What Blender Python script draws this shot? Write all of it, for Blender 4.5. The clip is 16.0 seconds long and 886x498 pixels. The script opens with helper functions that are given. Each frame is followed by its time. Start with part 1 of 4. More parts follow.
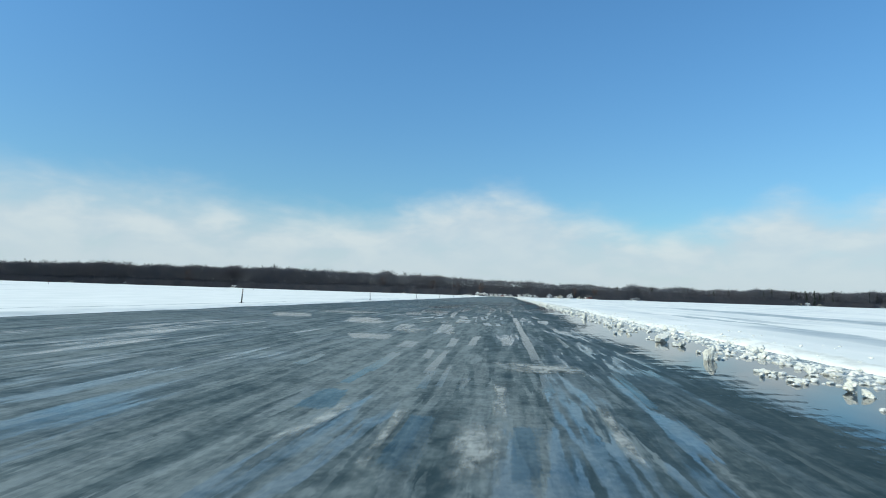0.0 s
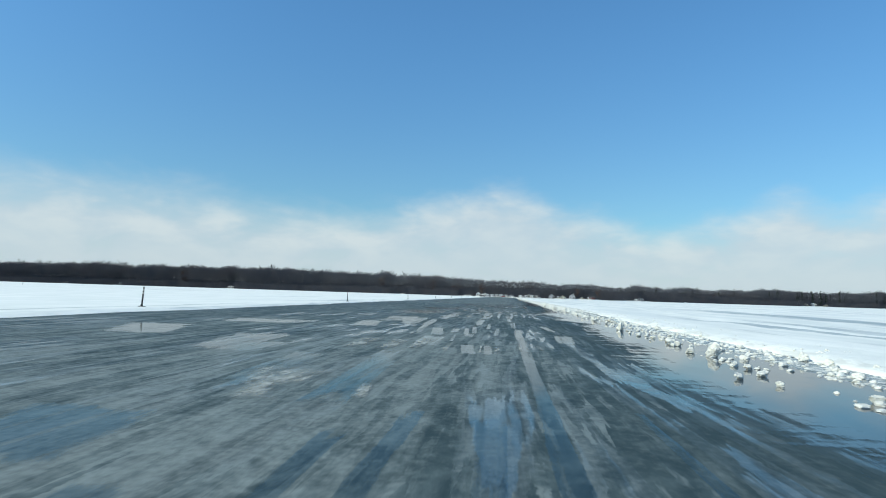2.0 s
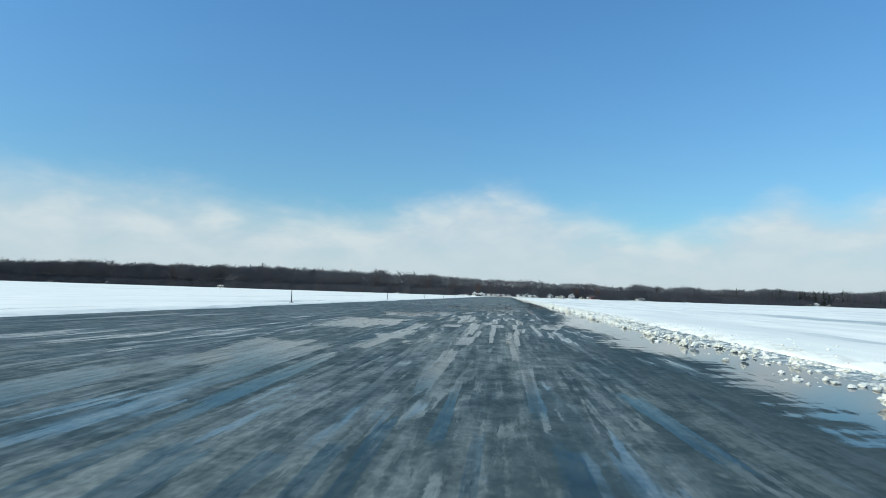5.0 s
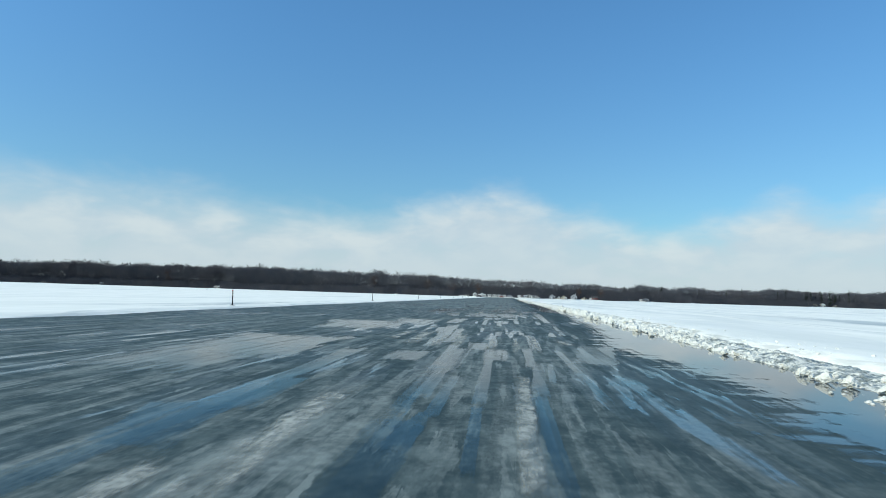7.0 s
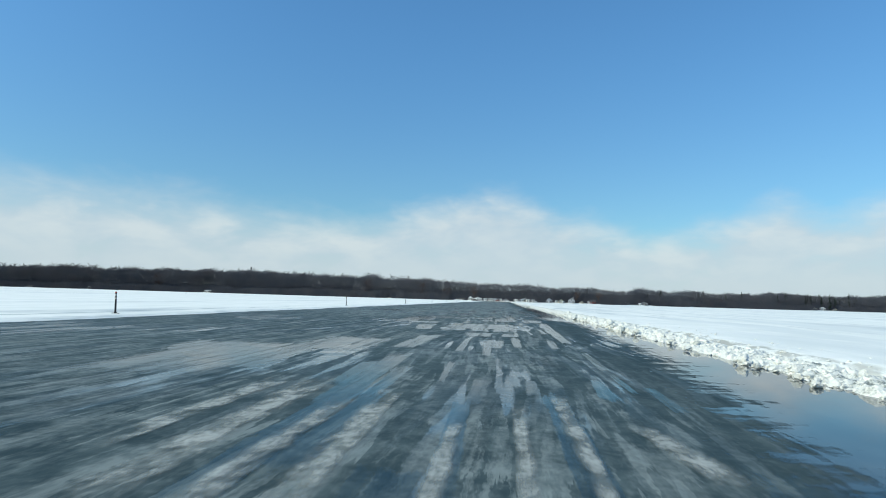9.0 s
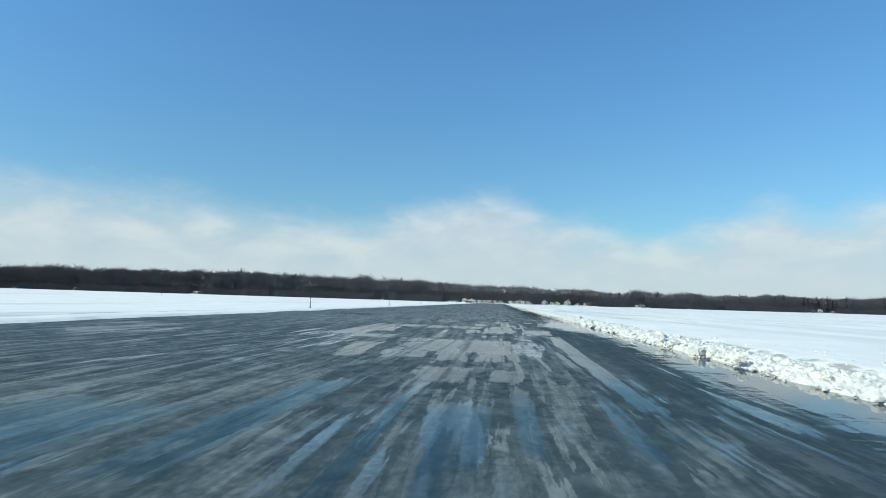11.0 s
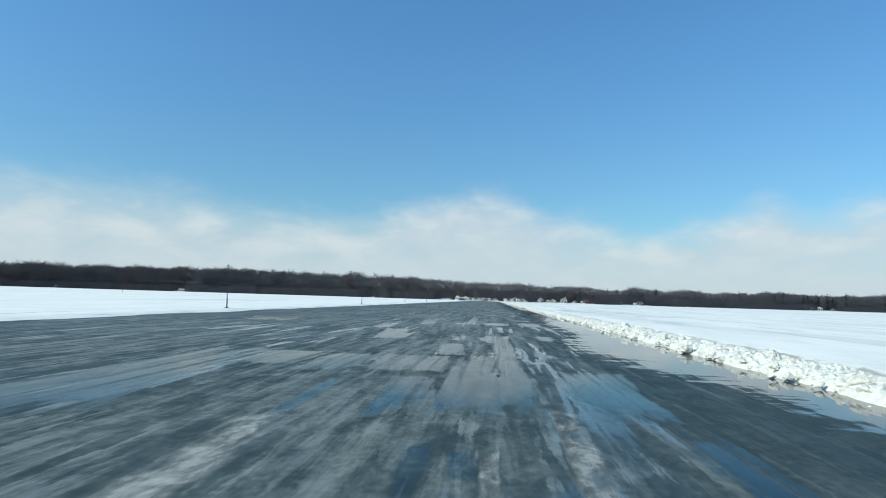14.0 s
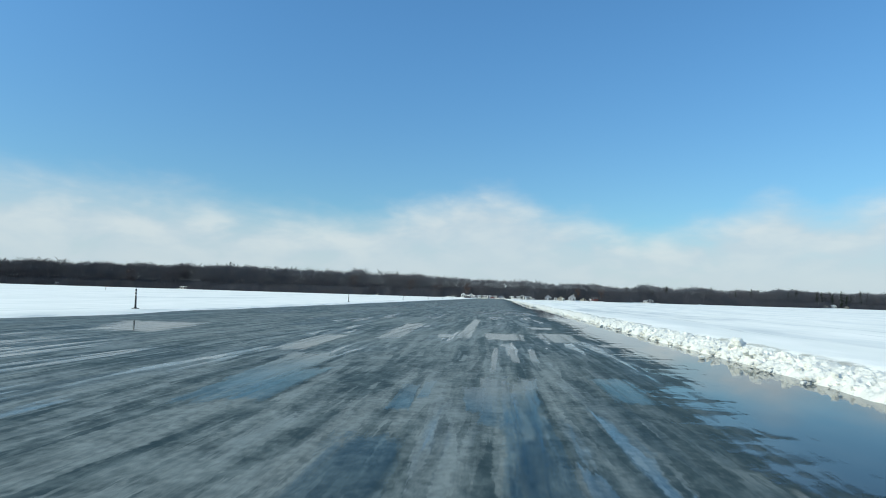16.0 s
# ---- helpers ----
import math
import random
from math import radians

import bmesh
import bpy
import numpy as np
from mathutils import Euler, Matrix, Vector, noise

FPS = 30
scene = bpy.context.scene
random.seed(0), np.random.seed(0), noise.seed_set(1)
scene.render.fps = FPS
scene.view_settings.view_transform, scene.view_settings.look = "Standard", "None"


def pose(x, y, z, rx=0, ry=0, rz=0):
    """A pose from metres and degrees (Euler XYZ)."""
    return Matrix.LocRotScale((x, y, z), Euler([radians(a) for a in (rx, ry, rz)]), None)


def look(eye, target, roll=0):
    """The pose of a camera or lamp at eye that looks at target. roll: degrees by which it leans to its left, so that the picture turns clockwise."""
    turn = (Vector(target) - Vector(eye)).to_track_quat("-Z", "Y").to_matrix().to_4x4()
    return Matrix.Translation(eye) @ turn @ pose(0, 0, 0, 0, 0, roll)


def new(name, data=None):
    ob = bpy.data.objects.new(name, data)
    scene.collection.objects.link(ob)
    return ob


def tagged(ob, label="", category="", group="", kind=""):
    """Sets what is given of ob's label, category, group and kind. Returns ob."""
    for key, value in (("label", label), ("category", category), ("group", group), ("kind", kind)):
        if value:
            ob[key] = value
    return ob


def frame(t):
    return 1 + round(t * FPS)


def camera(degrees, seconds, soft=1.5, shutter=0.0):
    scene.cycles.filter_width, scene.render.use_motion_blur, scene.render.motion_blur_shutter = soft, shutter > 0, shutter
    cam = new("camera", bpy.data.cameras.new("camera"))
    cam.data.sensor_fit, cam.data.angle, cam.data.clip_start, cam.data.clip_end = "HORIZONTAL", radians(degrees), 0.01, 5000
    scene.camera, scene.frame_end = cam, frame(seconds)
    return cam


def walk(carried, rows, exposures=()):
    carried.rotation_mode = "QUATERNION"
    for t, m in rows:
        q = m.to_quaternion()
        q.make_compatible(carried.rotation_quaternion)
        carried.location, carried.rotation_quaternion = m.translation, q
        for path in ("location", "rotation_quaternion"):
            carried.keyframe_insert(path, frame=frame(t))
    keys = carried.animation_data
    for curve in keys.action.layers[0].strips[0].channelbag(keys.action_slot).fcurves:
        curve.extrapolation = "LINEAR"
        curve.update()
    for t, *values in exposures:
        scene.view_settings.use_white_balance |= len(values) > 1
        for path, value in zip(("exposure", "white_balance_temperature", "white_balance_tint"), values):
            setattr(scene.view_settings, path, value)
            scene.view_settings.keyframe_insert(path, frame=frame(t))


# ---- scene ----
cam = camera(70.0, 16.0, soft=0.95, shutter=0.22)

# seconds, x, y, heading to the left of +y, tilt up, lean (degrees); the phone rides 1.35 m above the ice
PATH = (
    (0.0, 0.006, 0.000, 5.972, 4.030, 1.840),
    (0.5, 0.049, 3.353, 5.973, 4.029, 1.843),
    (1.0, 0.078, 6.708, 6.014, 4.031, 1.844),
    (1.5, 0.089, 10.065, 6.099, 4.050, 1.821),
    (2.0, 0.092, 13.422, 6.089, 4.080, 1.791),
    (2.5, 0.083, 16.778, 6.006, 4.123, 1.763),
    (3.0, 0.048, 20.150, 5.858, 4.154, 1.753),
    (3.5, 0.012, 23.513, 5.799, 4.144, 1.776),
    (4.0, -0.025, 26.868, 5.762, 4.081, 1.823),
    (6.5, -0.210, 43.385, 5.928, 4.033, 1.822),
    (7.0, -0.225, 46.708, 5.909, 4.111, 1.791),
    (7.5, -0.230, 50.034, 5.866, 4.186, 1.773),
    (8.0, -0.220, 53.355, 5.775, 4.289, 1.762),
    (8.5, -0.185, 56.647, 5.645, 4.391, 1.745),
    (9.0, -0.156, 59.921, 5.580, 4.480, 1.715),
    (11.5, -0.061, 76.072, 5.016, 4.666, 1.757),
    (12.0, -0.043, 79.340, 4.960, 4.650, 1.723),
    (12.5, -0.017, 82.613, 4.861, 4.617, 1.702),
    (13.0, 0.013, 85.893, 4.786, 4.565, 1.704),
    (13.5, 0.031, 89.181, 4.680, 4.512, 1.730),
    (14.0, 0.040, 92.472, 4.601, 4.462, 1.751),
    (14.5, 0.043, 95.763, 4.474, 4.402, 1.757),
    (15.0, 0.011, 99.072, 4.600, 4.336, 1.764),
    (15.5, 0.019, 102.366, 4.829, 4.277, 1.758),
    (16.0, 0.051, 105.653, 5.171, 4.229, 1.744),
)
EYE = 1.35


def facing(x, y, yaw, tilt, lean):
    a, b = radians(yaw), radians(tilt)
    way = Vector((-math.sin(a) * math.cos(b), math.cos(a) * math.cos(b), math.sin(b)))
    eye = Vector((x, y, EYE))
    return look(eye, eye + 10 * way, lean)


# the windscreen gives the picture a faint green cast
walk(cam, [(t, facing(x, y, yaw, tilt, lean)) for t, x, y, yaw, tilt, lean in PATH], exposures=((0.0, 0.1, 6800, -3.0), (16.0, 0.1, 6800, -3.0)))

# ---- light: clear late-winter sky with a bank of cloud low over the far shore, sun behind to the left ----
SUN_ELEV, SUN_AZ = 37.0, 242.0  # azimuth clockwise from +y


class Nodes:
    """Short hand for wiring shader nodes."""

    def __init__(self, tree):
        self.tree = tree
        tree.nodes.clear()

    def add(self, kind, **values):
        n = self.tree.nodes.new(kind)
        for key, value in values.items():
            setattr(n, key, value)
        return n

    def put(self, socket, value):
        if isinstance(value, bpy.types.NodeSocket):
            self.tree.links.new(value, socket)
        else:
            socket.default_value = value

    def math(self, op, a, b=0.0, c=None, clamp=False):
        n = self.add("ShaderNodeMath", operation=op, use_clamp=clamp)
        self.put(n.inputs[0], a)
        self.put(n.inputs[1], b)
        if c is not None:
            self.put(n.inputs[2], c)
        return n.outputs[0]

    def step(self, value, lo, hi, a=0.0, b=1.0):
        n = self.add("ShaderNodeMapRange", interpolation_type="SMOOTHSTEP")
        for i, v in enumerate((value, lo, hi, a, b)):
            self.put(n.inputs[i], v)
        return n.outputs[0]

    def mix(self, f, a, b, blend="MIX"):
        n = self.add("ShaderNodeMix", data_type="RGBA", blend_type=blend)
        self.put(n.inputs[0], f)
        self.put(n.inputs[6], a)
        self.put(n.inputs[7], b)
        return n.outputs[2]

    def scaled(self, vector, scale, shift=(0, 0, 0)):
        n = self.add("ShaderNodeMapping")
        self.put(n.inputs[0], vector)
        n.inputs[1].default_value, n.inputs[3].default_value = shift, scale
        return n.outputs[0]

    def noise(self, vector, scale, detail=3.0, rough=0.5, warp=0.0):
        n = self.add("ShaderNodeTexNoise")
        self.put(n.inputs["Vector"], vector)
        n.inputs["Scale"].default_value, n.inputs["Detail"].default_value = scale, detail
        n.inputs["Roughness"].default_value, n.inputs["Distortion"].default_value = rough, warp
        return n.outputs[0]

    def cells(self, vector, scale, shift=(0, 0, 0)):
        """A random value for each of many square-cut cells."""
        n = self.add("ShaderNodeTexVoronoi", voronoi_dimensions="2D", feature="F1", distance="CHEBYCHEV")
        self.put(n.inputs["Vector"], self.scaled(vector, scale, shift))
        n.inputs["Scale"].default_value = 1.0
        apart = self.add("ShaderNodeSeparateColor")
        self.put(apart.inputs[0], n.outputs["Color"])
        return apart.outputs[0]

    def total(self, *terms):
        """Sum of weight, value pairs, each value taken about its middle of 0.5."""
        acc = None
        for weight, value in terms:
            t = self.math("MULTIPLY_ADD", value, weight, -0.5 * weight)
            acc = t if acc is None else self.math("ADD", acc, t)
        return acc

    def bump(self, height, strength, distance=0.02):
        n = self.add("ShaderNodeBump")
        n.inputs["Strength"].default_value, n.inputs["Distance"].default_value = strength, distance
        self.put(n.inputs["Height"], height)
        return n.outputs[0]

    def shader(self, colour, rough, normal=None, specular=0.5, metal=0.0, ior=1.45):
        n = self.add("ShaderNodeBsdfPrincipled")
        self.put(n.inputs["Base Color"], colour)
        self.put(n.inputs["Roughness"], rough)
        self.put(n.inputs["Specular IOR Level"], specular)
        self.put(n.inputs["Metallic"], metal)
        self.put(n.inputs["IOR"], ior)
        if normal is not None:
            self.put(n.inputs["Normal"], normal)
        return n.outputs[0]


def rgb(r, g, b):
    return (r, g, b, 1.0)


world = bpy.data.worlds.new("winter_sky")
scene.world = world
world.use_nodes = True
w = Nodes(world.node_tree)
sky = w.add("ShaderNodeTexSky", sky_type="NISHITA", sun_disc=False)
sky.sun_elevation, sky.sun_rotation = radians(SUN_ELEV), radians(SUN_AZ)
sky.air_density, sky.dust_density, sky.ozone_density = 1.0, 0.6, 2.0
where = w.add("ShaderNodeTexCoord").outputs["Generated"]
xyz = w.add("ShaderNodeSeparateXYZ")
w.put(xyz.inputs[0], where)
flat = w.math("SQRT", w.math("ADD", w.math("MULTIPLY", xyz.outputs[0], xyz.outputs[0]), w.math("MULTIPLY", xyz.outputs[1], xyz.outputs[1])))
elev = w.math("MULTIPLY", w.math("ARCTAN2", xyz.outputs[2], flat), 57.2958)
azim = w.math("MULTIPLY", w.math("ARCTAN2", xyz.outputs[0], xyz.outputs[1]), 57.2958)
# height of the cloud bank's upper edge, in degrees, by bearing
top = w.add("ShaderNodeValToRGB")
w.put(top.inputs[0], w.math("DIVIDE", w.math("ADD", azim, 60.0), 120.0, clamp=True))
ramp = top.color_ramp
ramp.interpolation = "B_SPLINE"
TOPS = ((-60, 8.0), (-41, 8.0), (-34, 8.2), (-30, 7.8), (-25, 7.2), (-19, 7.2), (-14, 7.1), (-11, 7.8), (-8, 8.6), (-5, 9.3), (-2.5, 10.2), (0.5, 10.0), (3, 8.9), (6, 8.2), (9.5, 6.9), (12.5, 6.3), (15.5, 6.8), (18.5, 7.6), (21.5, 8.8), (23.6, 9.3), (25.5, 8.2), (27.5, 8.0), (30, 9.0), (60, 9.4))
while len(ramp.elements) < len(TOPS):
    ramp.elements.new(0.5)
for e, (a, h) in zip(ramp.elements, TOPS):
    e.position, v = (a + 60) / 120, h / 12  # read back as twelve degrees for 1
    e.color = rgb(v, v, v)
dome = w.add("ShaderNodeCombineXYZ")
w.put(dome.inputs[0], azim)
w.put(dome.inputs[1], w.math("MULTIPLY", elev, 2.2))
big = w.noise(dome.outputs[0], 0.16, 3.0, 0.5, 0.3)
fine = w.noise(dome.outputs[0], 0.34, 6.0, 0.55, 0.25)
edge = w.math("ADD", w.math("MULTIPLY", top.outputs[0], 12.0), w.math("MULTIPLY", w.math("SUBTRACT", w.math("ADD", w.math("MULTIPLY", big, 0.6), w.math("MULTIPLY", fine, 0.4)), 0.5), 5.0))
depth = w.math("SUBTRACT", edge, elev)
bank = w.math("MULTIPLY", w.step(depth, w.step(azim, -30.0, -8.0, -2.4, -0.9), 3.2, 0.0, 0.90), w.step(big, 0.30, 0.5, 0.88, 1.0))
soft = w.math("ADD", w.math("MULTIPLY", big, 0.65), w.math("MULTIPLY", fine, 0.35))
puff = w.math("MULTIPLY", w.step(soft, 0.40, 0.66), w.math("MULTIPLY", w.step(depth, -0.6, 1.6), w.step(depth, 7.5, 2.0, 0.35, 1.0)))
white = w.mix(w.math("MULTIPLY", puff, 0.75), rgb(0.53, 0.605, 0.745), rgb(0.70, 0.725, 0.81))
white = w.mix(w.step(elev, 0.0, 5.0, 0.55, 0.0), white, rgb(0.575, 0.63, 0.765))
deepening = w.mix(w.step(elev, 0.0, 28.0), rgb(0.46, 0.64, 0.78), rgb(0.505, 0.815, 1.095))
tinted = w.mix(1.0, sky.outputs[0], deepening, "MULTIPLY")
blue = w.add("ShaderNodeVectorMath", operation="SCALE")
w.put(blue.inputs[0], tinted)
blue.inputs["Scale"].default_value = 0.158
air = w.mix(bank, blue.outputs[0], white)
back = w.add("ShaderNodeBackground")
w.put(back.inputs["Color"], air)
back.inputs["Strength"].default_value = 1.0
out = w.add("ShaderNodeOutputWorld")
w.put(out.inputs[0], back.outputs[0])

sun = new("sun", bpy.data.lights.new("sun", "SUN"))
sun.data.energy, sun.data.angle, sun.data.color = 3.45, radians(0.55), (1.0, 0.93, 0.79)
a, b = radians(SUN_AZ), radians(SUN_ELEV)
sun.matrix_world = look((0, 0, 60), Vector((0, 0, 60)) - Vector((math.sin(a) * math.cos(b), math.cos(a) * math.cos(b), math.sin(b))))


# ---- materials ----
def material(name):
    m = bpy.data.materials.new(name)
    m.use_nodes = True
    n = Nodes(m.node_tree)
    return m, n


def finish(m, n, shader):
    o = n.add("ShaderNodeOutputMaterial")
    n.put(o.inputs[0], shader)
    return m


def place(n):
    return n.add("ShaderNodeNewGeometry").outputs["Position"]


def plain(name, colour, rough=0.6, vary=0.15, size=3.0, metal=0.0, specular=0.4, bump=0.1):
    """Painted or natural surface with two scales of uneven colour."""
    m, n = material(name)
    p = n.add("ShaderNodeTexCoord").outputs["Object"]
    big, small = n.noise(p, size, 4.0), n.noise(p, size * 9, 3.0)
    f = n.math("ADD", n.math("MULTIPLY", big, 0.6), n.math("MULTIPLY", small, 0.4))
    f = n.math("ADD", n.math("MULTIPLY", n.math("SUBTRACT", f, 0.5), 4 * vary), 1.0)
    c = n.add("ShaderNodeVectorMath", operation="SCALE")
    c.inputs[0].default_value = colour
    n.put(c.inputs["Scale"], f)
    r = n.math("ADD", rough - 0.1, n.math("MULTIPLY", big, 0.2), clamp=True)
    return finish(m, n, n.shader(c.outputs[0], r, n.bump(small, bump), specular, metal))


def frayed(n, p):
    """Places on the ice shifted so that edges run true along the wheel lines and fray at their ends."""
    s = n.add("ShaderNodeSeparateXYZ")
    n.put(s.inputs[0], p)
    drift = n.noise(n.scaled(p, (0.02, 0.03, 1)), 1.0, 2.0)
    jag = n.noise(n.scaled(p, (2.5, 8.0, 1)), 1.0, 4.0, 0.68)
    fray = n.noise(n.scaled(p, (9.0, 0.5, 1)), 1.0, 4.0, 0.65)
    q = n.add("ShaderNodeCombineXYZ")
    n.put(q.inputs[0], n.math("ADD", s.outputs[0], n.total((1.6, drift), (0.11, jag))))
    n.put(q.inputs[1], n.math("ADD", s.outputs[1], n.total((2.8, fray))))
    return q.outputs[0], s.outputs[0], s.outputs[1]


def ice_material():
    """Scraped lake ice: dark ice, frost rubbed into lanes by wheels, square-cut films of melt water between them."""
    m, n = material("lake_ice")
    p = place(n)
    q, x, y = frayed(n, p)
    wide, mid, slim = n.cells(q, (1.25, 0.11, 1)), n.cells(q, (3.4, 0.27, 1), (3, 1, 0)), n.cells(q, (9.0, 0.6, 1), (7, 2, 0))
    track = n.noise(n.scaled(q, (2.2, 0.012, 1), (4, 4, 0)), 1.0, 4.0, 0.7)
    gone = n.noise(n.scaled(p, (1.1, 0.55, 1), (5, 9, 0)), 1.0, 6.0, 0.68, 0.5)
    line = n.noise(n.scaled(q, (6.5, 0.22, 1), (1, 8, 0)), 1.0, 5.0, 0.66)
    lane = n.noise(n.scaled(q, (2.2, 0.09, 1), (9, 1, 0)), 1.0, 6.0, 0.7)
    pool = n.noise(n.scaled(p, (0.22, 0.09, 1), (2, 5, 0)), 1.0, 3.0, 0.5)
    cotton = n.noise(n.scaled(p, (2.6, 1.5, 1)), 1.0, 8.0, 0.66, 0.4)
    curd = n.noise(n.scaled(p, (11.0, 8.0, 1)), 1.0, 4.0, 0.62)
    wander = n.noise(n.scaled(p, (0.12, 0.05, 1)), 1.0, 3.0, 0.55)
    # water: standing films where the ice is low, cut off square by the lanes
    score = n.total((0.70, pool), (0.17, wide), (0.15, mid), (0.08, slim), (0.24, track), (0.22, line), (0.14, cotton))
    film = n.math("MULTIPLY", n.step(score, 0.095, 0.15), n.step(x, -17.0, -9.0, 0.5, 1.0))
    damp = n.step(score, -0.04, 0.09)
    # frost
    early = n.math("MAXIMUM", n.math("MULTIPLY", n.step(y, 58.0, 18.0), n.step(x, 1.5, -1.5)), n.step(y, 103.0, 115.0, 0.0, 0.7))
    dry = n.total((0.55, lane), (0.24, cotton), (0.10, mid), (0.10, slim), (0.12, curd), (-0.25, pool))
    reach = n.math("MULTIPLY", n.step(x, 3.3, 1.0, 0.15, 1.0), n.step(x, -16.0, -9.0, 0.75, 1.0))
    dry = n.math("ADD", dry, n.math("MULTIPLY", early, 0.08))
    frost = n.math("MULTIPLY", n.math("MULTIPLY", n.step(dry, -0.07, 0.20, 0.0, 0.38), n.step(curd, 0.3, 0.6, 0.7, 1.0)), reach)
    scrape = n.math("MULTIPLY", n.step(n.total((0.22, slim), (0.9, line), (0.3, cotton)), 0.0, 0.13, 0.0, 0.33), n.math("MULTIPLY", reach, n.step(gone, 0.42, 0.58, 0.0, 1.0)))
    frost = n.math("MAXIMUM", frost, scrape)
    deep = n.mix(n.step(wander, 0.3, 0.7), rgb(0.022, 0.041, 0.048), rgb(0.043, 0.067, 0.074))
    deep = n.mix(n.math("MULTIPLY", n.step(cotton, 0.36, 0.70, 0.1, 0.75), n.step(x, 3.0, 0.5, 0.35, 1.0)), deep, rgb(0.112, 0.146, 0.151))
    deep = n.mix(n.step(mid, 0.55, 1.0, 0.0, 0.4), deep, rgb(0.026, 0.040, 0.046))
    deep = n.mix(n.step(curd, 0.5, 0.75, 0.0, 0.35), deep, rgb(0.140, 0.168, 0.170))
    deep = n.mix(n.math("MULTIPLY", damp, 0.30), deep, rgb(0.030, 0.050, 0.058))
    colour = n.mix(frost, deep, rgb(0.48, 0.53, 0.51))
    h = n.math("ADD", n.math("MULTIPLY", cotton, 0.8), n.math("MULTIPLY", curd, 0.2))
    colour = n.mix(n.math("MULTIPLY", film, 0.2), colour, deep)
    body = n.shader(colour, n.step(damp, 0.0, 1.0, 0.62, 0.45), n.bump(h, 0.5, 0.04), 0.07, 0.0, 1.31)
    sheen = body.node
    n.put(sheen.inputs["Coat Weight"], n.math("MULTIPLY", film, n.step(cotton, 0.3, 0.6, 0.95, 0.6)))
    n.put(sheen.inputs["Coat Roughness"], n.step(cotton, 0.4, 0.65, 0.05, 0.16))
    sheen.inputs["Coat IOR"].default_value = 1.33
    return finish(m, n, body)


def water_material():
    """Still melt water a few millimetres deep over dark ice."""
    m, n = material("melt_water")
    p = place(n)
    ripple = n.noise(n.scaled(p, (3.0, 1.6, 1)), 1.0, 3.0)
    cloudy = n.noise(n.scaled(p, (0.7, 0.25, 1)), 1.0, 4.0, 0.6)
    skin = n.noise(n.scaled(p, (1.6, 0.8, 1)), 1.0, 4.0, 0.6)
    c = n.mix(n.step(cloudy, 0.35, 0.7), rgb(0.030, 0.041, 0.048), rgb(0.078, 0.094, 0.098))
    solid = n.shader(c, n.step(skin, 0.45, 0.7, 0.02, 0.10), n.bump(ripple, 0.006, 0.02), 0.25, 0.0, 1.33)
    # the rim towards the road runs out between tongues of dark ice that point across it
    uv = n.add("ShaderNodeSeparateXYZ")
    n.put(uv.inputs[0], n.add("ShaderNodeUVMap", uv_map="streak").outputs[0])
    tongue = n.noise(n.scaled(p, (0.5, 2.0, 1)), 1.0, 6.0, 0.64, 0.25)
    comb = n.noise(n.scaled(p, (6.0, 0.35, 1)), 1.0, 5.0, 0.62, 0.15)
    cover = n.step(n.math("ADD", uv.outputs[0], n.total((1.5, tongue), (0.9, comb))), 0.36, 0.64)
    mixed = n.add("ShaderNodeMixShader")
    n.put(mixed.inputs[0], cover)
    n.put(mixed.inputs[1], n.add("ShaderNodeBsdfTransparent").outputs[0])
    n.put(mixed.inputs[2], solid)
    return finish(m, n, mixed.outputs[0])


def rim_depth(n, side, end):
    """How far inside the rim of a laid patch, 0 to 1, by the patch's own coordinates."""
    uv = n.add("ShaderNodeSeparateXYZ")
    n.put(uv.inputs[0], n.add("ShaderNodeUVMap", uv_map="streak").outputs[0])
    u, v = uv.outputs[0], uv.outputs[1]
    a = n.math("MULTIPLY", n.math("MINIMUM", u, n.math("SUBTRACT", 1.0, u)), side)
    b = n.math("MULTIPLY", n.math("MINIMUM", v, n.math("SUBTRACT", 1.0, v)), end)
    return n.math("MINIMUM", n.math("MINIMUM", a, b), 1.0)


